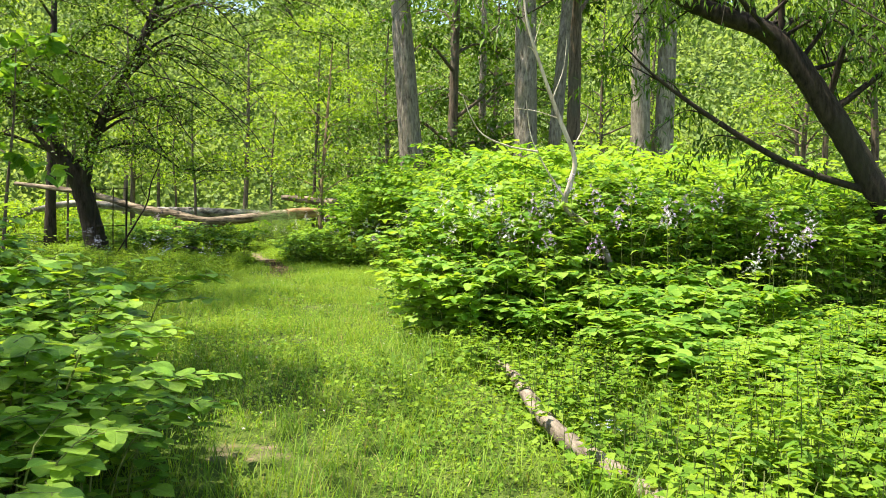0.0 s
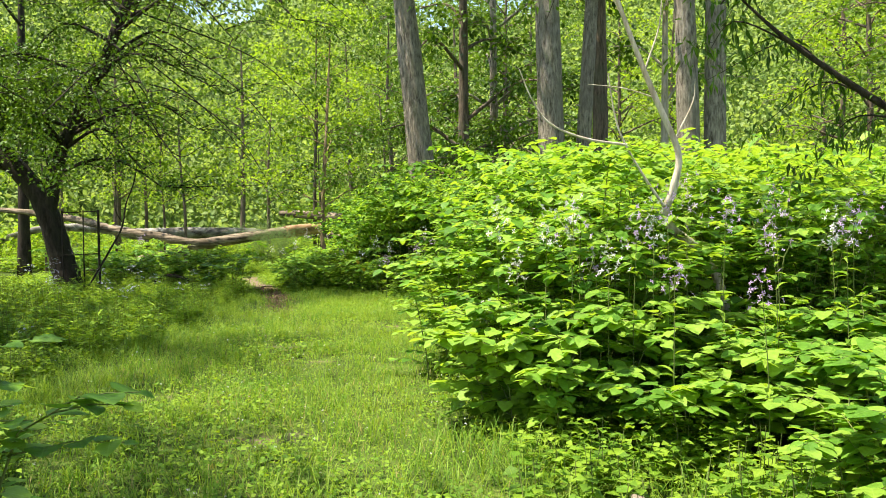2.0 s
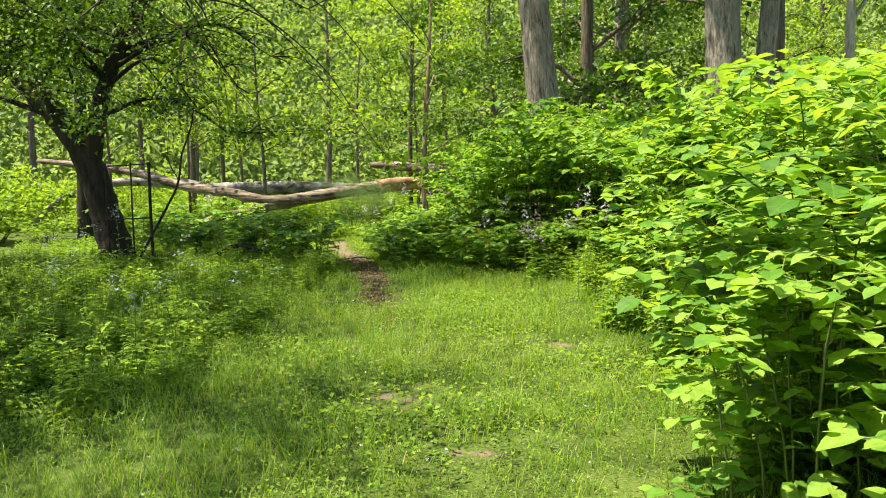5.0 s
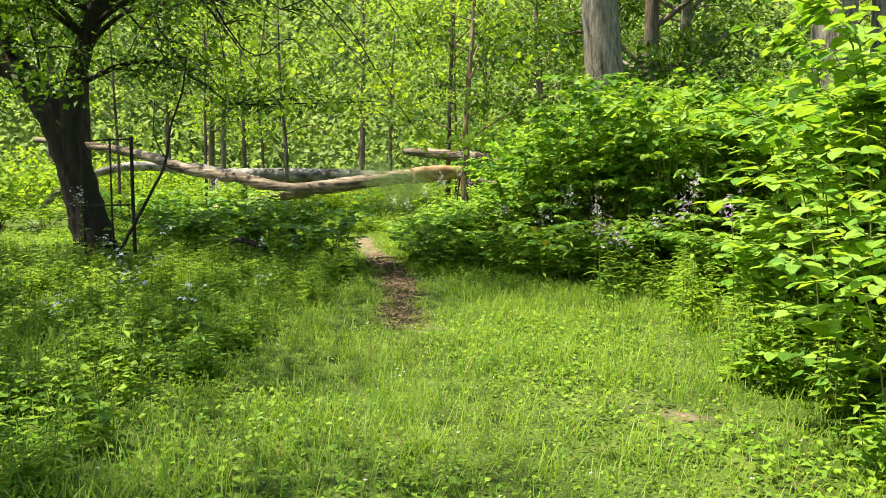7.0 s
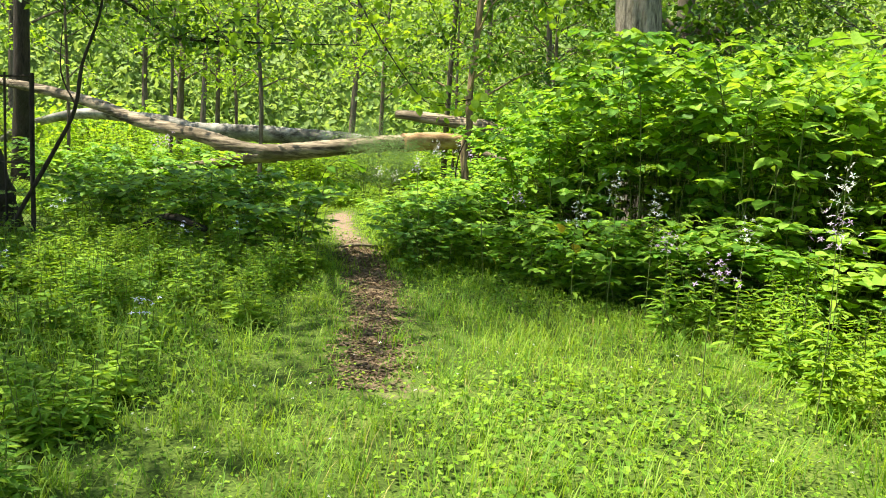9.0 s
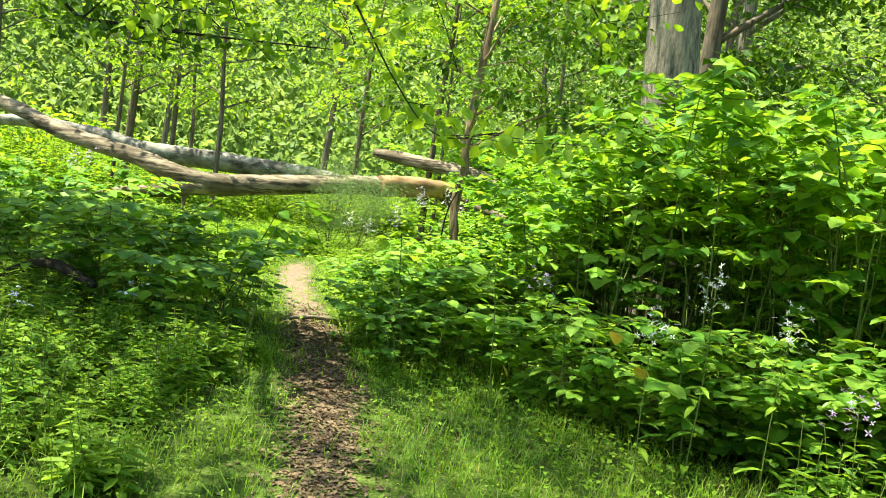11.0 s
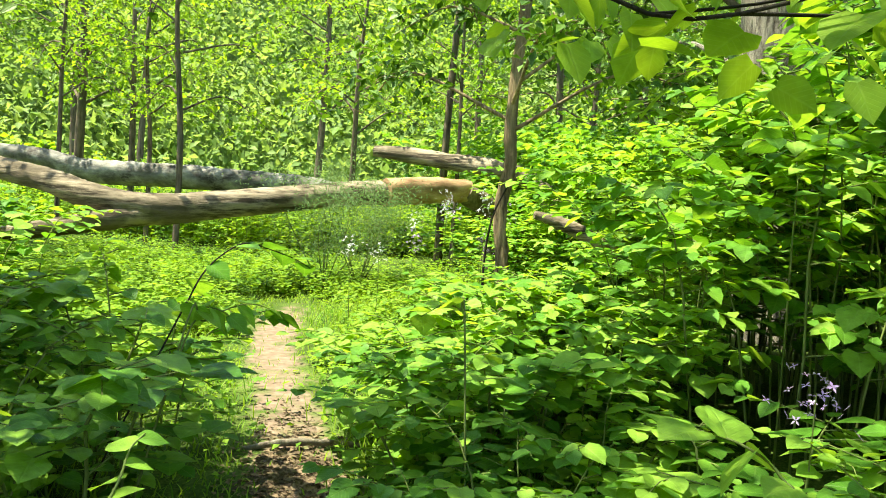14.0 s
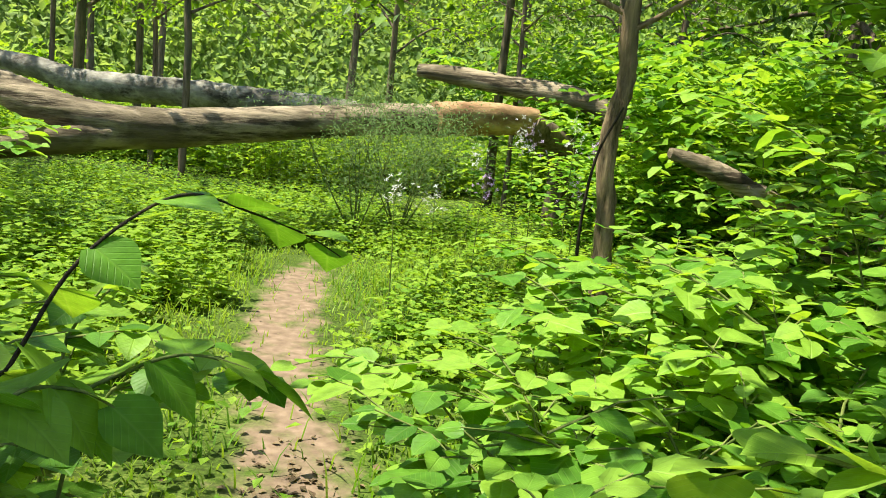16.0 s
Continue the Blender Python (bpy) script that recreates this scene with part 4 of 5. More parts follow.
# the forked dark tree, its two leaning trunks and the low hanging sprays
def forked_tree():
    rng = np.random.RandomState(71)
    t = thing("forked_tree", "dark-barked tree forking low into two leaning trunks", "tree")
    body, second, fine, limbs = Geo(), Geo(), Geo(), []

    def limb():
        limbs.append(Geo())
        return limbs[-1]

    left = smooth_line([(-9.35, 21.8, -0.1), (-9.6, 21.8, 0.97), (-10.02, 21.8, 2.3), (-10.85, 21.8, 3.34), (-11.6, 21.8, 4.2), (-12.6, 21.6, 5.6), (-13.2, 21.4, 7.5)], 8)
    right = smooth_line([(-9.85, 21.8, 1.9), (-9.62, 21.8, 3.0), (-9.2, 21.8, 4.0), (-8.55, 21.8, 5.2), (-7.75, 21.8, 7.0), (-7.0, 21.8, 9.0)], 8)
    tube(body, left, [0.36, 0.27, 0.24, 0.2, 0.16, 0.06], 12, 0.16)
    tube(second, right, [0.2, 0.16, 0.15, 0.13, 0.05], 10, 0.16)
    lines, thick = [], []
    for line, lo, n, r in ((left, 18, 13, 0.06), (right, 10, 21, 0.05)):
        grown = thick if line is left else lines
        for k in range(n):
            p = line[int(lo + (len(line) - 1 - lo) * (k + rng.rand()) / n)]
            a = k * 2.4 + rng.randn() * 0.5
            d = np.array([np.cos(a), np.sin(a), rng.uniform(0.0, 0.6)]) + (np.array([0.4, -0.5, 0]) if line is right else np.array([0, -0.4, 0]))
            d[1] = min(d[1], 0.12)
            grown += limb_sprays(rng, limb(), p, d, rng.uniform(2.0, 3.8), r, 0.32, 11, floor=2.5, fine=fine)
    for p, d, ln, low in (((-9.2, 21.8, 4.0), (1, -0.1, 0.12), 3.0, 2.7), ((-8.6, 21.8, 5.1), (1, -0.2, 0.0), 3.2, 2.7), ((-9.3, 21.8, 3.7), (0.7, -0.7, 0.1), 3.2, 2.7), ((-7.9, 21.8, 6.6), (0.85, -0.5, 0.0), 5.0, 3.3), ((-8.2, 21.8, 6.0), (0.8, -0.5, 0.02), 3.9, 3.3),
                          ((-7.1, 21.8, 8.8), (1.0, 0.12, 0.0), 5.0, 6.8), ((-7.6, 21.8, 7.3), (0.9, -0.45, -0.05), 4.2, 3.3), ((-8.0, 21.8, 6.3), (0.4, -0.85, 0.0), 3.4, 3.3)):
        lines += limb_sprays(rng, limb(), np.array(p), np.array(d), ln, 0.05, 0.2, 18, floor=low, fine=fine)
    # long high limbs over the trail's end
    over = []
    for p, d, ln in (((-7.3, 21.8, 8.2), (1, -0.12, 0.05), 8.0), ((-7.2, 21.8, 8.4), (1, 0.22, 0.0), 7.6), ((-7.6, 21.8, 7.5), (0.95, -0.38, 0.12), 6.0), ((-7.1, 21.8, 8.7), (0.85, 0.5, 0.08), 6.4)):
        over += limb_sprays(rng, limb(), np.array(p), np.array(d), ln, 0.06, 0.12, 22, floor=6.2, fine=fine)
    part("crown", hang_leaves(rng, over, 5, 0.3, 0.13, DIAMOND), CANOPY, t, "leaves of the high overhanging limbs", kind="stuff")
    hanging = []
    for pts in ([(-8.6, 21.8, 5.1), (-6.5, 21.2, 4.5), (-5.2, 20.8, 3.5), (-4.55, 20.55, 2.6), (-4.15, 20.45, 2.05), (-3.87, 20.4, 1.8), (-3.5, 20.35, 1.86)], [(-8.7, 21.8, 4.9), (-7.4, 21.2, 4.0), (-6.6, 20.9, 3.1), (-6.1, 20.7, 2.5), (-5.8, 20.6, 2.2)],
                [(-8.3, 21.8, 5.7), (-7.0, 21.9, 3.3), (-6.2, 21.9, 3.4), (-5.8, 21.9, 2.6), (-5.5, 22.0, 2.3)],
                [(-8.4, 21.8, 5.5), (-7.4, 21.4, 4.6), (-6.9, 20.9, 3.4), (-6.75, 20.7, 2.75), (-6.7, 20.6, 2.4)], [(-8.0, 21.8, 6.4), (-5.8, 22.4, 5.0), (-4.7, 22.8, 3.7), (-4.3, 22.9, 3.0), (-4.1, 23.0, 2.55)],
                [(-7.9, 21.8, 6.6), (-5.0, 22.0, 5.4), (-3.6, 22.2, 3.9), (-3.0, 22.3, 3.1), (-2.7, 22.3, 2.7)], [(-8.2, 21.8, 6.0), (-6.4, 22.4, 4.4), (-5.6, 22.7, 3.4), (-5.2, 22.9, 2.9), (-5.05, 23.0, 2.6)]):
        line = smooth_line(pts, 5)
        tube(limb(), line, [0.022, 0.01, 0.005, 0.003], 6)
        hanging.append(line[len(line) // 2:])
        for k in range(len(line) // 2, len(line) - 1, 2):
            e = np.array([rng.randn(), rng.randn(), 0.1])
            tw = smooth_line([line[k], line[k] + e * 0.2, line[k] + e * 0.42 + (0, 0, 0.02)], 3)
            tube(fine, tw, [0.004, 0.002], 3, caps=False)
            hanging.append(tw)
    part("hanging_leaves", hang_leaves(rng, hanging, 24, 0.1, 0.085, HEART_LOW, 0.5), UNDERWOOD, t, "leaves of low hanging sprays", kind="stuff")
    part("trunk", body, DARKBARK, t)
    part("trunk", second, DARKBARK, t)
    for g in limbs:
        part("limb", g, DARKBARK, t)
    part("twig_tangle", fine, DARKBARK, t, kind="stuff")
    thick += [ln for ln in lines if ln[:, 0].mean() < -8.5]
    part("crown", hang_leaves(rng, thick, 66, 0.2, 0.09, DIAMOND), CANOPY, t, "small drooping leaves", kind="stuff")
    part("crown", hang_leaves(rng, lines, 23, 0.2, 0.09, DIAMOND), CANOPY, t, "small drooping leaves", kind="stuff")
    return t


forked = forked_tree()
forked.location = (0.28, -0.62, 0)


# the dark tree arching in from the right, with narrow hanging leaves
def arching_tree():
    rng = np.random.RandomState(72)
    t = thing("arching_tree", "dark tree arching over the bushes with narrow hanging leaves", "tree")
    body, fine, limbs = Geo(), Geo(), []

    def limb():
        limbs.append(Geo())
        return limbs[-1]

    main = smooth_line([(6.7, 10.4, -0.1), (5.75, 10.3, 1.45), (5.1, 10.3, 2.5), (4.5, 10.3, 3.35), (4.05, 10.3, 3.78), (3.2, 10.35, 4.1), (2.3, 10.5, 4.7), (1.4, 10.8, 5.8)], 8)
    tube(body, main, [0.22, 0.18, 0.165, 0.155, 0.13, 0.1, 0.035], 12, 0.14)
    lines = []
    low = smooth_line([(5.45, 10.3, 1.75), (4.5, 10.2, 2.02), (3.6, 10.1, 2.48), (2.7, 10.0, 3.05), (2.2, 10.0, 3.5)], 5)
    tube(limb(), low, [0.05, 0.035, 0.008], 6, caps=False)
    for k in range(7):
        lines += limb_sprays(rng, limb(), low[3 + 2 * k], np.array([-0.5, rng.randn() * 0.6, rng.uniform(-0.2, 0.5)]), rng.uniform(0.6, 1.3), 0.012, 0.35, 4, 4, fine=fine)
    for k in range(24):
        p = main[rng.randint(22, len(main))]
        d = np.array([rng.randn(), rng.randn() * 0.8, rng.uniform(-0.1, 0.9)])
        lines += limb_sprays(rng, limb(), p, d, rng.uniform(1.2, 2.8), 0.035, 0.4, 8, fine=fine)
    for p, d, ln in (((4.3, 10.3, 3.5), (0.3, 0.1, 1), 3.0), ((4.9, 10.3, 2.9), (1, 0.2, 0.6), 2.4), ((3.4, 10.3, 4.0), (-1, 0.1, 0.35), 2.6), ((5.0, 10.3, 2.8), (0.9, -0.4, 0.3), 2.2)):
        lines += limb_sprays(rng, limb(), np.array(p), np.array(d), ln, 0.05, 0.35, 14, fine=fine)
    part("trunk", body, DARKBARK, t)
    for g in limbs:
        part("limb", g, DARKBARK, t)
    part("twig_tangle", fine, DARKBARK, t, kind="stuff")
    part("crown", hang_leaves(rng, lines, 38, 0.12, 0.125, SLIM, 0.8), CANOPY, t, "narrow hanging willow-like leaves", kind="stuff")


arching_tree()

# large grey trunks in the background
def big_tree(seed, x, y, r, top, label, height=20.0, limbs=12, bark=GREYBARK, low=0.6):
    dx, dy = top
    return tree(seed, label, [(x, y, -0.1), (x + dx * 0.2, y + dy * 0.2, height * 0.2), (x + dx * 0.5, y + dy * 0.5, height * 0.5), (x + dx, y + dy, height)], [r * 1.35, r, r * 0.9, r * 0.7, r * 0.25],
                limbs, bark, "high loose crown", DIAMOND, 0.22, 26, 0.35, 4.5, 0.2, 9, low, sides=20, group="tall trees", rough=0.07)


big_tree(81, -0.85, 27.7, 0.42, (-1.7, 0.4), "tall tree with a straight grey furrowed trunk leaning slightly")
big_tree(82, 2.5, 24.2, 0.36, (-0.3, 0), "tall tree with a thick grey furrowed trunk")
big_tree(83, 3.1, 24.6, 0.2, (1.5, 0), "slimmer grey tree beside a thicker trunk")
big_tree(84, 5.2, 21.0, 0.27, (-0.4, 0), "grey twin-trunked tree behind the bushes")
big_tree(85, 5.75, 21.2, 0.24, (0.3, 0), "grey twin trunk grown close to its neighbour")
big_tree(86, 0.24, 32.9, 0.21, (0.3, 0.2), "dark slender tree with side branches low down", 16, 14, BROWNBARK, 0.2)
big_tree(88, 4.4, 27.5, 0.24, (0.1, 0.3), "brown tree trunk standing in the wood", 18, 12, BROWNBARK)
big_tree(89, -14.0, 28.4, 0.18, (0.3, 0.0), "dark upright tree behind the forked one", 12, 5, DARKBARK, 0.6)
big_tree(90, 7.0, 30.0, 0.14, (0.2, 0.0), "pale dead-looking slim trunk", 12, 5, PALEWOOD, 0.6)
big_tree(91, 1.6, 36.0, 0.2, (0.2, 0.0), "far grey trunk with low green branches", 17, 14, GREYBARK, 0.3)

# unseen tall trees beside the clearing, added so high crowns shade its left half
for seed, x, y, over in ((92, -8.5, 12.2, (0, 0, 0)), (93, -9.9, 16.4, (0.5, -0.3, 0)), (94, -8.7, 8.0, (0.1, 0, 0))):
    tree(seed, "unseen tall tree with a high spreading crown shading the clearing", [(x, y, -0.1), (x + 0.1, y, 4), (x + 0.2, y + 0.1, 8), (x + 0.2, y, 12)], [0.26, 0.22, 0.16, 0.05], 16, BROWNBARK, "high spreading crown", DIAMOND, 0.16, 13, 0.3, 3.8, 0.15, 9, 0.52, lean=over, sides=12, group="tall trees")

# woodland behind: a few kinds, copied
# same trees with dark or bright leaves, for crowns in shade or sun
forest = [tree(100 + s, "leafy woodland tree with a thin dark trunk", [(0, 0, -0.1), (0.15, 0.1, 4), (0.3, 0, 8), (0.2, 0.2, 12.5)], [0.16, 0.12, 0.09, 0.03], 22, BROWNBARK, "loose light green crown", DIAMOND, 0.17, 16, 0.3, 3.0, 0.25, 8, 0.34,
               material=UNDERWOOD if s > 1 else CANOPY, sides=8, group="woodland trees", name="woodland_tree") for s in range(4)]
# the one at (-6.6, 4.4) is unseen, added to shade the near left
spots = [(-12.8, 15.0), (-13.0, 10.0), (-6.6, 4.4), (-6.0, 0.0), (-25, 24), (-27, 36), (-25, 43), (-13, 52), (-3.0, 44), (2.5, 43), (8, 42), (16, 34), (-27, 18), (-30, 40), (-20, 50), (-6, 52), (0, 50), (5, 54), (12, 46), (17, 38), (15, 28), (18, 20),
         (13, 14), (-18, 15), (-15, 8), (-21, 5), (-28, 30), (-30, 45), (-24, 52), (22, 50), (26, 32), (11, 3), (12, -4), (-11, -5), (-3, -9), (5, -8)]
place(forest, spots, 31, 0.9, 1.25)


def shrub(seed, label):
    rng = np.random.RandomState(seed)
    t = thing("underwood_shrub", label, "shrub", "underwood")
    wood, lines = Geo(), []
    for k in range(9):
        a = rng.rand() * 6.28
        d = np.array([np.cos(a) * 0.6, np.sin(a) * 0.6, 1.0])
        lines += limb_sprays(rng, wood, np.array([0.1 * np.cos(a), 0.1 * np.sin(a), 0]), d, rng.uniform(1.2, 2.4), 0.02, 0.15, 9, 4)
    part("stem_tangle", wood, BROWNBARK, t, kind="stuff")
    part("leaves", hang_leaves(rng, lines, 14, 0.16, 0.165, BROAD, 0.15, 0.35), UNDERWOOD, t, kind="stuff")
    return t


shrubs = [shrub(120 + s, "bright green leafy underwood shrub") for s in range(4)]
place(shrubs, fill(41, [(-26, 33.5), (-8, 34), (-2.5, 31), (-2.2, 27.5), (9, 27.5), (20, 30), (22, 44), (-28, 46)], 3.1) + fill(42, [(-20, 24), (-14.5, 24), (-14.5, 31), (-22, 31)], 2.2) + fill(43, [(8, 8), (13, 6), (14, 26), (8.2, 26)], 2.4), 32, 0.7, 1.25, lambda x, y: 0.55 if -15 < x < -5 else 1.0)


def far_wood():
    rng = np.random.RandomState(9)
    n = 120000
    a, r = rng.uniform(-1.0, 1.0, n), rng.uniform(52, 85, n)
    top = 31 + 4 * np.sin(a * 9) + 3 * np.sin(a * 23 + 1) + 2.5 * np.sin(a * 51)
    # leaves rise as a slope, shaped to catch sun without dark gaps
    z = np.minimum(top, np.maximum(0.2, (r - 52) * 1.05 + rng.uniform(-1.3, 0.7, n)))
    p = np.stack([-4 + r * np.sin(a), r * np.cos(a) + 8, z], -1) + rng.randn(n, 3) * 0.4
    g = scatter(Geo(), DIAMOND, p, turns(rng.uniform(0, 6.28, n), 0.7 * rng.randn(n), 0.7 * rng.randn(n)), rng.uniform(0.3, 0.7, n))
    tagged(new("far_woods", g.mesh("far_woods", FARWOOD)), "distant light green woods with haze put into the leaf colour", "woods", kind="stuff")


def hillside_material():
    """Far foliage seen as a mass: light crowns and the gaps' shade, painted by noise."""
    m, nodes, links = nodes_of("far_hillside_foliage")
    geo = nodes.new("ShaderNodeNewGeometry")
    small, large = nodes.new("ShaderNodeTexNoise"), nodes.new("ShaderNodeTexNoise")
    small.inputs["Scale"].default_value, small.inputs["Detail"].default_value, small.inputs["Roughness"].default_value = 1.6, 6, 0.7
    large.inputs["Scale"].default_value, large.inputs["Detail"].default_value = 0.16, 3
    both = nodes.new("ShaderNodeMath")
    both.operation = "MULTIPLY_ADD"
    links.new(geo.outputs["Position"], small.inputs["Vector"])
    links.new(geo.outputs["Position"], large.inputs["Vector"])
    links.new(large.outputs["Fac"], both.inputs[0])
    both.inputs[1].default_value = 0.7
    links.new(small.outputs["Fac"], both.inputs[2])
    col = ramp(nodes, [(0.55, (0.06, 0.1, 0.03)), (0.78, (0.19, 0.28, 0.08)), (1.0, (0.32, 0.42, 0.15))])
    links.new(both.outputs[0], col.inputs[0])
    bump = nodes.new("ShaderNodeBump")
    bump.inputs["Strength"].default_value, bump.inputs["Distance"].default_value = 1.0, 0.8
    links.new(small.outputs["Fac"], bump.inputs["Height"])
    bsdf = nodes.new("ShaderNodeBsdfPrincipled")
    bsdf.inputs["Roughness"].default_value = 0.9
    bsdf.inputs["Specular IOR Level"].default_value = 0.1
    links.new(col.outputs[0], bsdf.inputs["Base Color"])
    links.new(bump.outputs[0], bsdf.inputs["Normal"])
    out = nodes.new("ShaderNodeOutputMaterial")
    links.new(bsdf.outputs[0], out.inputs[0])
    return m


# backing sheet added behind the far leaves, so that holes show green
def far_hillside():
    a, r = np.meshgrid(np.linspace(-1.15, 1.15, 160), np.linspace(56, 84, 24), indexing="ij")
    z = (r - 54.5) * 1.0 - 0.3 + 1.2 * np.sin(a * 31 + r * 0.5) * np.sin(r * 0.7 + a * 13) + 0.6 * np.sin(a * 77 + r) - 3.5 * np.clip((r - 76) / 8, 0, 1) * (1 + np.sin(a * 19) + 0.6 * np.sin(a * 47))
    z[:, 0] = -0.4
    v = np.stack([-4 + r * np.sin(a), r * np.cos(a) + 8, z], -1).reshape(-1, 3)
    i, j = np.meshgrid(np.arange(159), np.arange(23), indexing="ij")
    f = np.stack([i * 24 + j, i * 24 + j + 1, (i + 1) * 24 + j + 1, (i + 1) * 24 + j], -1).reshape(-1, 4)
    tagged(new("backdrop", Geo().add(v, f).mesh("backdrop", hillside_material())), "distant backing slope painted as light green woods", "backdrop", kind="structure")


far_wood()
far_hillside()


# ---- fallen wood ----
def log_line(name, label, line, radii, material, sides=16, rough=0.14, seed=0, steps=10):
    t = thing(name, label, "log")
    part("trunk", tube(Geo(), smooth_line(line, steps), radii, sides, rough, seed=seed), material, t)
    return t


fallen = log_line("fallen_tree", "barkless weathered grey fallen tree trunk lying off the ground", [(-5.9, 29.75, 1.33), (-6.3, 29.35, 1.29), (-6.87, 28.6, 1.2), (-7.46, 27.7, 1.1), (-7.85, 26.95, 1.04), (-8.1, 26.5, 1.08), (-8.42, 26.35, 1.18), (-8.8, 26.4, 1.29),
                                                                                                             (-9.45, 26.6, 1.38), (-10.4, 26.85, 1.53), (-11.5, 27.2, 1.82), (-13.0, 27.6, 2.08), (-15.0, 28.0, 2.3)],
                  [0.185, 0.18, 0.175, 0.175, 0.185, 0.175, 0.15, 0.135, 0.13, 0.125, 0.115, 0.105, 0.07], LOGWOOD, 22, 0.1, 1)
part("butt_end", tube(Geo(), smooth_line([(-4.75, 30.9, 1.42), (-5.3, 30.35, 1.4), (-5.85, 29.8, 1.335)], 8), [0.16, 0.185, 0.19], 18, 0.12, seed=2), ORANGEWOOD, fallen, "orange-brown freshly stripped end")
part("limb", tube(Geo(), smooth_line([(-7.6, 27.35, 1.03), (-7.9, 26.75, 0.98), (-8.1, 26.3, 0.93), (-8.5, 25.95, 0.84), (-9.3, 25.9, 0.68), (-10.1, 25.7, 0.5), (-11.2, 25.6, 0.2), (-11.8, 25.6, -0.02)], 8), [0.12, 0.13, 0.12, 0.1, 0.08, 0.06, 0.05, 0.04], 12, 0.14, seed=4), LOGWOOD, fallen, "lower limb reaching the ground")
part("root_stub", tube(Geo(), smooth_line([(-4.8, 30.85, 1.4), (-4.3, 31.3, 1.0), (-4.2, 31.5, -0.05)], 6), [0.17, 0.2, 0.28], 12, 0.2, seed=5), BROWNBARK, fallen)
log_line("fallen_log", "short weathered log with a splintered end resting in the bushes", [(-6.55, 32.35, 2.02), (-6.05, 32.3, 1.99), (-5.2, 32.2, 1.9), (-4.2, 32.0, 1.8), (-3.6, 31.9, 1.5), (-3.0, 31.8, 0.8), (-2.7, 31.8, 0.0)], [0.1, 0.15, 0.16, 0.16, 0.18, 0.2], LOGWOOD, 16, 0.16, 6)
log_line("fallen_log", "old mottled fallen log with flaking bark behind the others", [(-19.5, 33.8, -0.05), (-17.8, 33.5, 1.1), (-15.5, 33.0, 1.65), (-13.0, 32.6, 1.55), (-11.9, 32.5, 1.36), (-10.5, 32.5, 1.36), (-9.1, 32.4, 1.34), (-7.7, 32.2, 1.3), (-6.9, 32.0, 1.2)], [0.08, 0.1, 0.12, 0.16, 0.2, 0.22, 0.22, 0.2, 0.2, 0.18], MOTTLED, 16, 0.18, 7)
log_line("log", "thin bleached log lying in the herbs beside the clearing", [(0.5, 6.8, 0.1), (0.57, 6.27, 0.11), (0.68, 4.8, 0.085), (0.98, 3.75, 0.06), (1.3, 3.0, 0.0)], [0.03, 0.05, 0.06, 0.062, 0.05], GREYLOG, 12, 0.2, 8)
log_line("log", "broken pale log end among the knotweed", [(-3.72, 25.5, 1.29), (-3.5, 25.55, 1.23), (-3.25, 25.6, 1.13), (-2.8, 25.7, 0.9), (-2.2, 25.9, 0.4), (-1.8, 26.0, 0.0)], [0.04, 0.07, 0.075, 0.08, 0.09], LOGWOOD, 10, 0.3, 9)
log_line("broken_branch", "dark broken branch lying in the low bushes", [(-6.3, 20.95, 0.34), (-6.67, 20.97, 0.46), (-7.0, 21.1, 0.38), (-7.4, 21.25, 0.18), (-7.9, 21.4, -0.02)], [0.035, 0.045, 0.05, 0.05, 0.06], DARKBARK, 9, 0.25, 10)


def dead_sapling():
    t = thing("dead_sapling", "bleached leafless sapling standing in the bushes", "dead tree")
    g = Geo()
    tube(g, smooth_line([(2.4, 10.6, 0.0), (2.02, 10.1, 1.02), (1.5, 9.75, 1.47), (1.52, 9.65, 1.75), (1.57, 9.65, 2.06), (1.38, 9.65, 2.54), (1.17, 9.65, 3.09), (0.97, 9.65, 3.7), (0.9, 9.7, 4.4)], 5), [0.05, 0.045, 0.04, 0.03, 0.026, 0.018, 0.008], 8, 0.2)
    part("stem", g, PALEWOOD, t)
    for pts, r in (([(1.44, 9.65, 1.62), (1.28, 9.62, 1.85), (1.1, 9.6, 2.16), (1.02, 9.6, 2.4), (0.97, 9.6, 2.75)], 0.016), ([(1.12, 9.6, 2.14), (0.75, 9.55, 2.2), (0.45, 9.5, 2.33), (0.3, 9.5, 2.55), (0.21, 9.5, 2.78)], 0.012),
                   ([(1.38, 9.65, 2.54), (1.1, 9.6, 2.62), (0.8, 9.6, 2.66)], 0.009), ([(1.17, 9.65, 3.09), (1.05, 9.65, 3.35), (0.98, 9.65, 3.4)], 0.008), ([(1.3, 9.65, 2.8), (1.42, 9.65, 3.15), (1.45, 9.65, 3.5)], 0.008), ([(1.05, 9.65, 3.4), (1.15, 9.65, 3.75)], 0.006), ([(1.55, 9.65, 2.2), (1.7, 9.65, 2.5), (1.72, 9.65, 2.7)], 0.008)):
        part("twig", tube(Geo(), smooth_line(pts, 4), [r, r * 0.35], 6, 0.2), PALEWOOD, t)


dead_sapling()

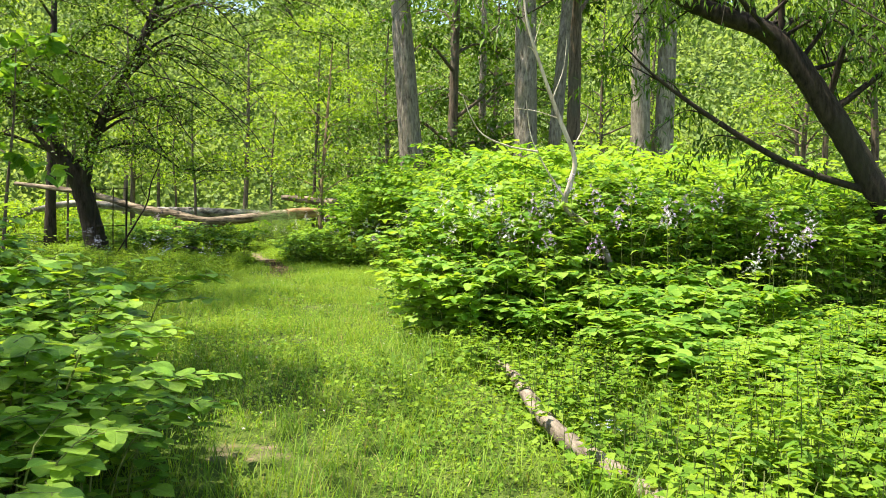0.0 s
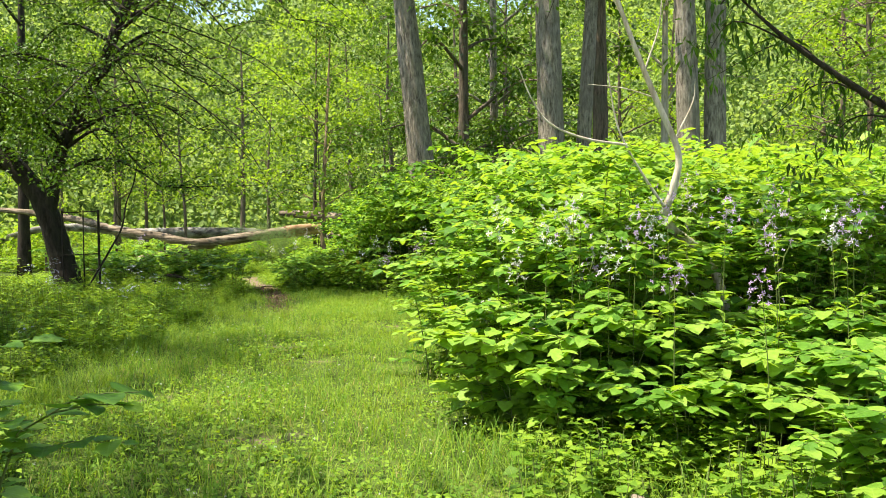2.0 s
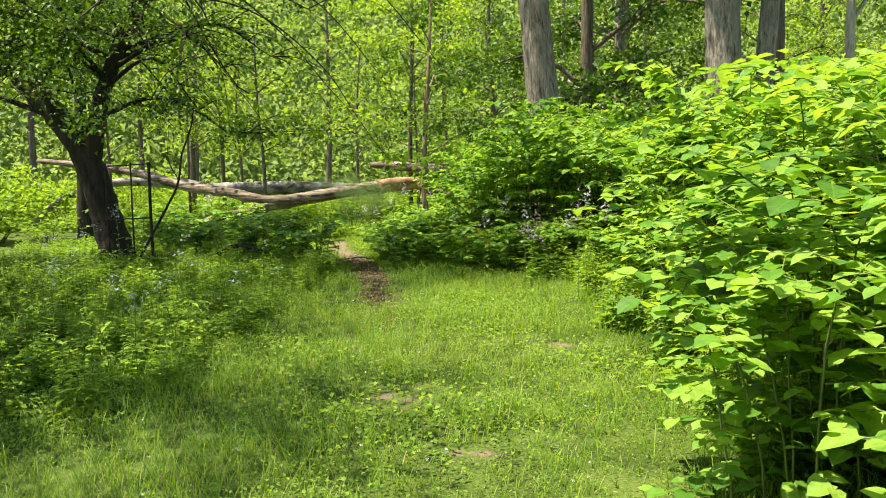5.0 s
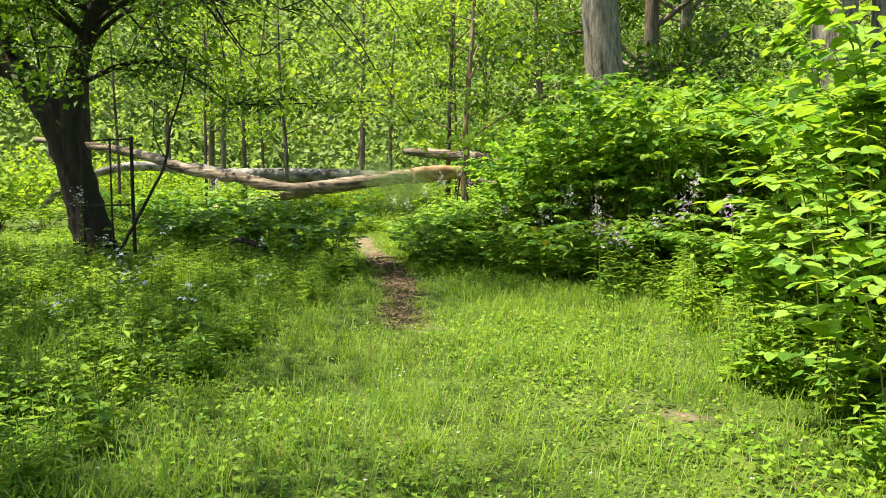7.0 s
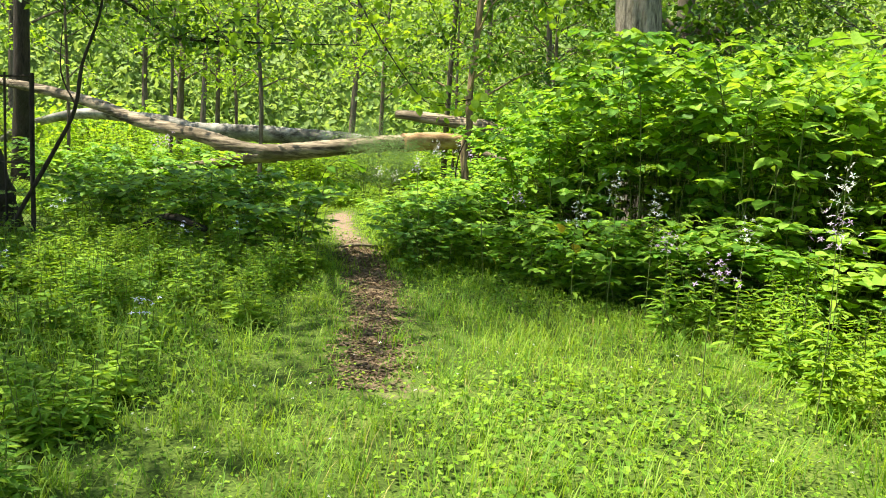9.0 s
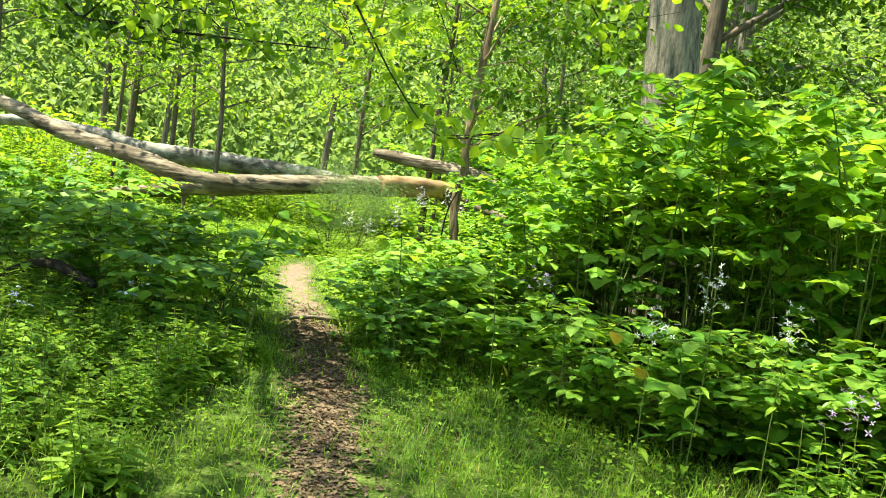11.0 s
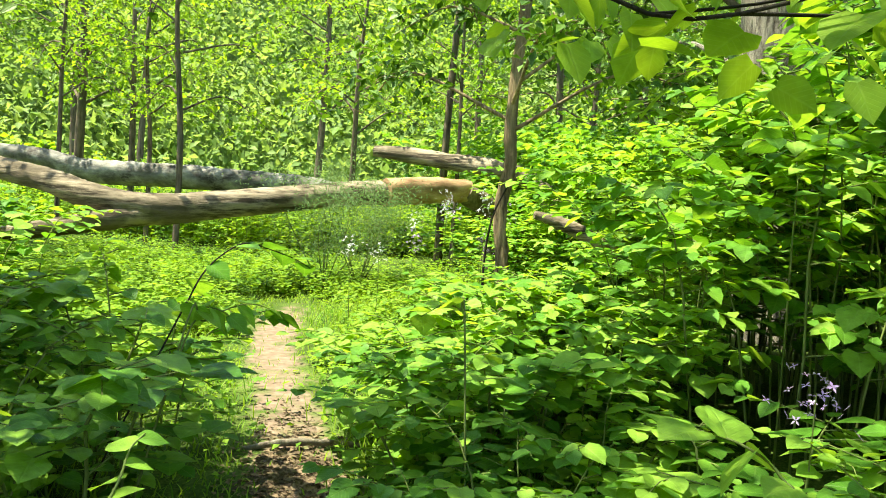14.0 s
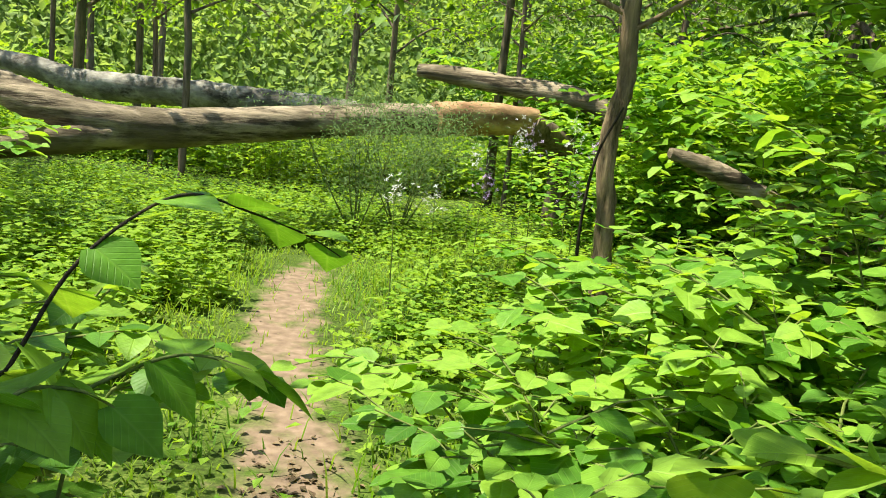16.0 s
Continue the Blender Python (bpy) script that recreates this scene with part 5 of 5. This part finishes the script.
# peeling slim tree by the trail's end, with a climber stem
peeling = tree(131, "slim tree with peeling brown bark beside the trail", [(-3.98, 26.2, -0.1), (-4.0, 26.2, 0.74), (-4.05, 26.2, 1.3), (-3.98, 26.2, 1.75), (-4.0, 26.2, 2.3), (-3.85, 26.3, 4.5), (-3.7, 26.4, 7.0)], [0.058, 0.05, 0.046, 0.046, 0.038, 0.016], 16, PEELING, "thin crown above", DIAMOND, 0.12, 36, 0.16, 2.3, 0.25, 8, 0.62, sides=11, rough=0.42)
part("climber_stem", tube(Geo(), smooth_line([(-4.15, 26.1, 0.0), (-4.17, 26.1, 0.7), (-4.12, 26.1, 1.2), (-3.98, 26.12, 1.55)], 5), [0.015, 0.013, 0.008], 6, 0.2), DARKBARK, peeling, "thin twisting climber stem")

# saplings behind the fallen tree
SAPLINGS = [(-5.15, 32.9, 0.04), (-13.0, 33.2, 0.05), (-13.6, 34.9, 0.1), (-12.66, 35.4, 0.07), (-11.15, 33.2, 0.05), (-9.9, 31.8, 0.06), (-14.6, 31.0, 0.05), (-7.9, 36.5, 0.07), (-2.8, 33.5, 0.06)]
for i, (x, y, r) in enumerate(SAPLINGS):
    tree(140 + i, "slender sapling with a thin dark stem behind the fallen tree", [(x, y, -0.1), (x + 0.03, y, 2.0), (x + 0.1 * math.sin(i), y, 4.0), (x + 0.25 * math.sin(i * 2), y + 0.1, 6.5)], [r, r * 0.9, r * 0.7, r * 0.25], 11, BROWNBARK, "airy light crown", DIAMOND, 0.12, 18, 0.16, 1.7, 0.3, 7, 0.42,
         material=UNDERWOOD, sides=8, group="saplings", name="sapling", rough=0.15)

# sapling made taller, its wide crown above view added to shade the bushes
tree(150, "young tree behind the fallen tree, its unseen crown enlarged for shade", [(-5.45, 33.5, -0.1), (-5.42, 33.5, 2.5), (-5.3, 33.5, 5.5), (-5.2, 33.6, 9.5)], [0.08, 0.07, 0.055, 0.015], 16, BROWNBARK, "airy light crown", DIAMOND, 0.14, 32, 0.2, 3.2, 0.15, 8, 0.55, material=UNDERWOOD, sides=9, group="saplings", rough=0.15)


def wire_gate():
    """An old dark metal frame with wire mesh, standing by the forked tree."""
    t = thing("wire_gate", "dark rusty metal gate frame with wire mesh beside the forked tree", "gate")
    x0, x1, y0, y1 = -9.05, -8.18, 20.72, 20.6
    for f, r in ((0.0, 0.02), (0.58, 0.014), (1.0, 0.026)):
        x, y = x0 + f * (x1 - x0), y0 + f * (y1 - y0)
        part("post", tube(Geo(), [(x, y, -0.1), (x, y, 1.0), (x + 0.015, y, 1.98)], [r, r], 8), DARKBARK, t)
    for z in (0.28, 1.0, 1.95):
        part("rail", tube(Geo(), [(x0, y0, z - 0.02), ((x0 + x1) / 2, (y0 + y1) / 2, z - 0.012), (x1, y1, z)], [0.014, 0.014], 6), DARKBARK, t)
    mesh = Geo()
    for k in range(-22, 14):
        for way in (1, -1):
            a = np.array([k * 0.065, 0.3])
            pts = [(a[0] + q * 1.63, a[1] + q * 1.63) for q in np.linspace(0, 1, 34)]
            pts = [((u if way > 0 else 0.87 - u), z) for u, z in pts if 0 <= u <= 0.87]
            if len(pts) > 1:
                tube(mesh, [(x0 + u, y0 + u / 0.87 * (y1 - y0), z) for u, z in (pts[0], pts[-1])], [0.0022, 0.0022], 3, caps=False)
    part("wire_mesh", mesh, DARKBARK, t, "fine diamond wire mesh", kind="stuff")


wire_gate()
branch = thing("dead_branch", "dark bent dead branch leaning beside the gate", "branch")
part("stick", tube(Geo(), smooth_line([(-8.6, 20.55, -0.03), (-8.22, 20.5, 0.55), (-7.85, 20.5, 1.15), (-7.6, 20.5, 1.6), (-7.5, 20.5, 2.1), (-7.3, 20.5, 2.6), (-7.2, 20.5, 3.2)], 5), [0.028, 0.026, 0.02, 0.012], 7, 0.25), DARKBARK, branch)
part("twig", tube(Geo(), smooth_line([(-7.58, 20.5, 1.65), (-7.75, 20.5, 2.0), (-7.72, 20.5, 2.5)], 4), [0.012, 0.005], 5, 0.2), DARKBARK, branch)

# small sapling with large leaves over the left edge of the clearing
tree(160, "young tree with large soft green leaves", [(-7.6, 13.7, -0.1), (-7.5, 13.7, 1.5), (-7.35, 13.7, 3.0), (-7.3, 13.7, 4.4)], [0.04, 0.03, 0.02, 0.008], 9, BROWNBARK, "large drooping leaves", HEART_LOW, 0.22, 20, 0.1, 1.0, 0.3, 3, 0.42, material=KNOTWEED, sides=7)


def feathery(seed, label):
    rng = np.random.RandomState(seed)
    t = thing("feathery_shrub", label, "shrub")
    wood, lines = Geo(), []
    for k in range(8):
        a = rng.rand() * 6.28
        lines += limb_sprays(rng, wood, np.array([0.05, 0, 0]), np.array([np.cos(a) * 0.4, np.sin(a) * 0.4, 1.0]), rng.uniform(0.9, 1.5), 0.007, 0.1, 9, 4)
        lines += [smooth_line([(0.05, 0, 0.25), (0.05 + 0.15 * np.cos(a), 0.15 * np.sin(a), 0.6), (0.25 * np.cos(a), 0.25 * np.sin(a), 0.95)], 4)]
    part("stem_tangle", wood, STEM, t, kind="stuff")
    part("leaves", hang_leaves(rng, lines, 170, 0.09, 0.03, SLIM, 0.2), FEATHERY, t, kind="stuff")
    return t


f1 = feathery(170, "soft grey-green feathery shrub beside the fallen tree")
place([f1], [(-6.45, 28.75), (-6.1, 29.1)], 44, 1.0, 1.1, lambda x, y: 1.5)

# a root across the trail
log_line("root", "bare brown root lying across the trail", [(-5.3, 22.55, -0.02), (-5.05, 22.6, 0.035), (-4.8, 22.68, 0.04), (-4.55, 22.85, -0.02)], [0.012, 0.02, 0.02, 0.012], GREYLOG, 8, 0.25, 12, 6)
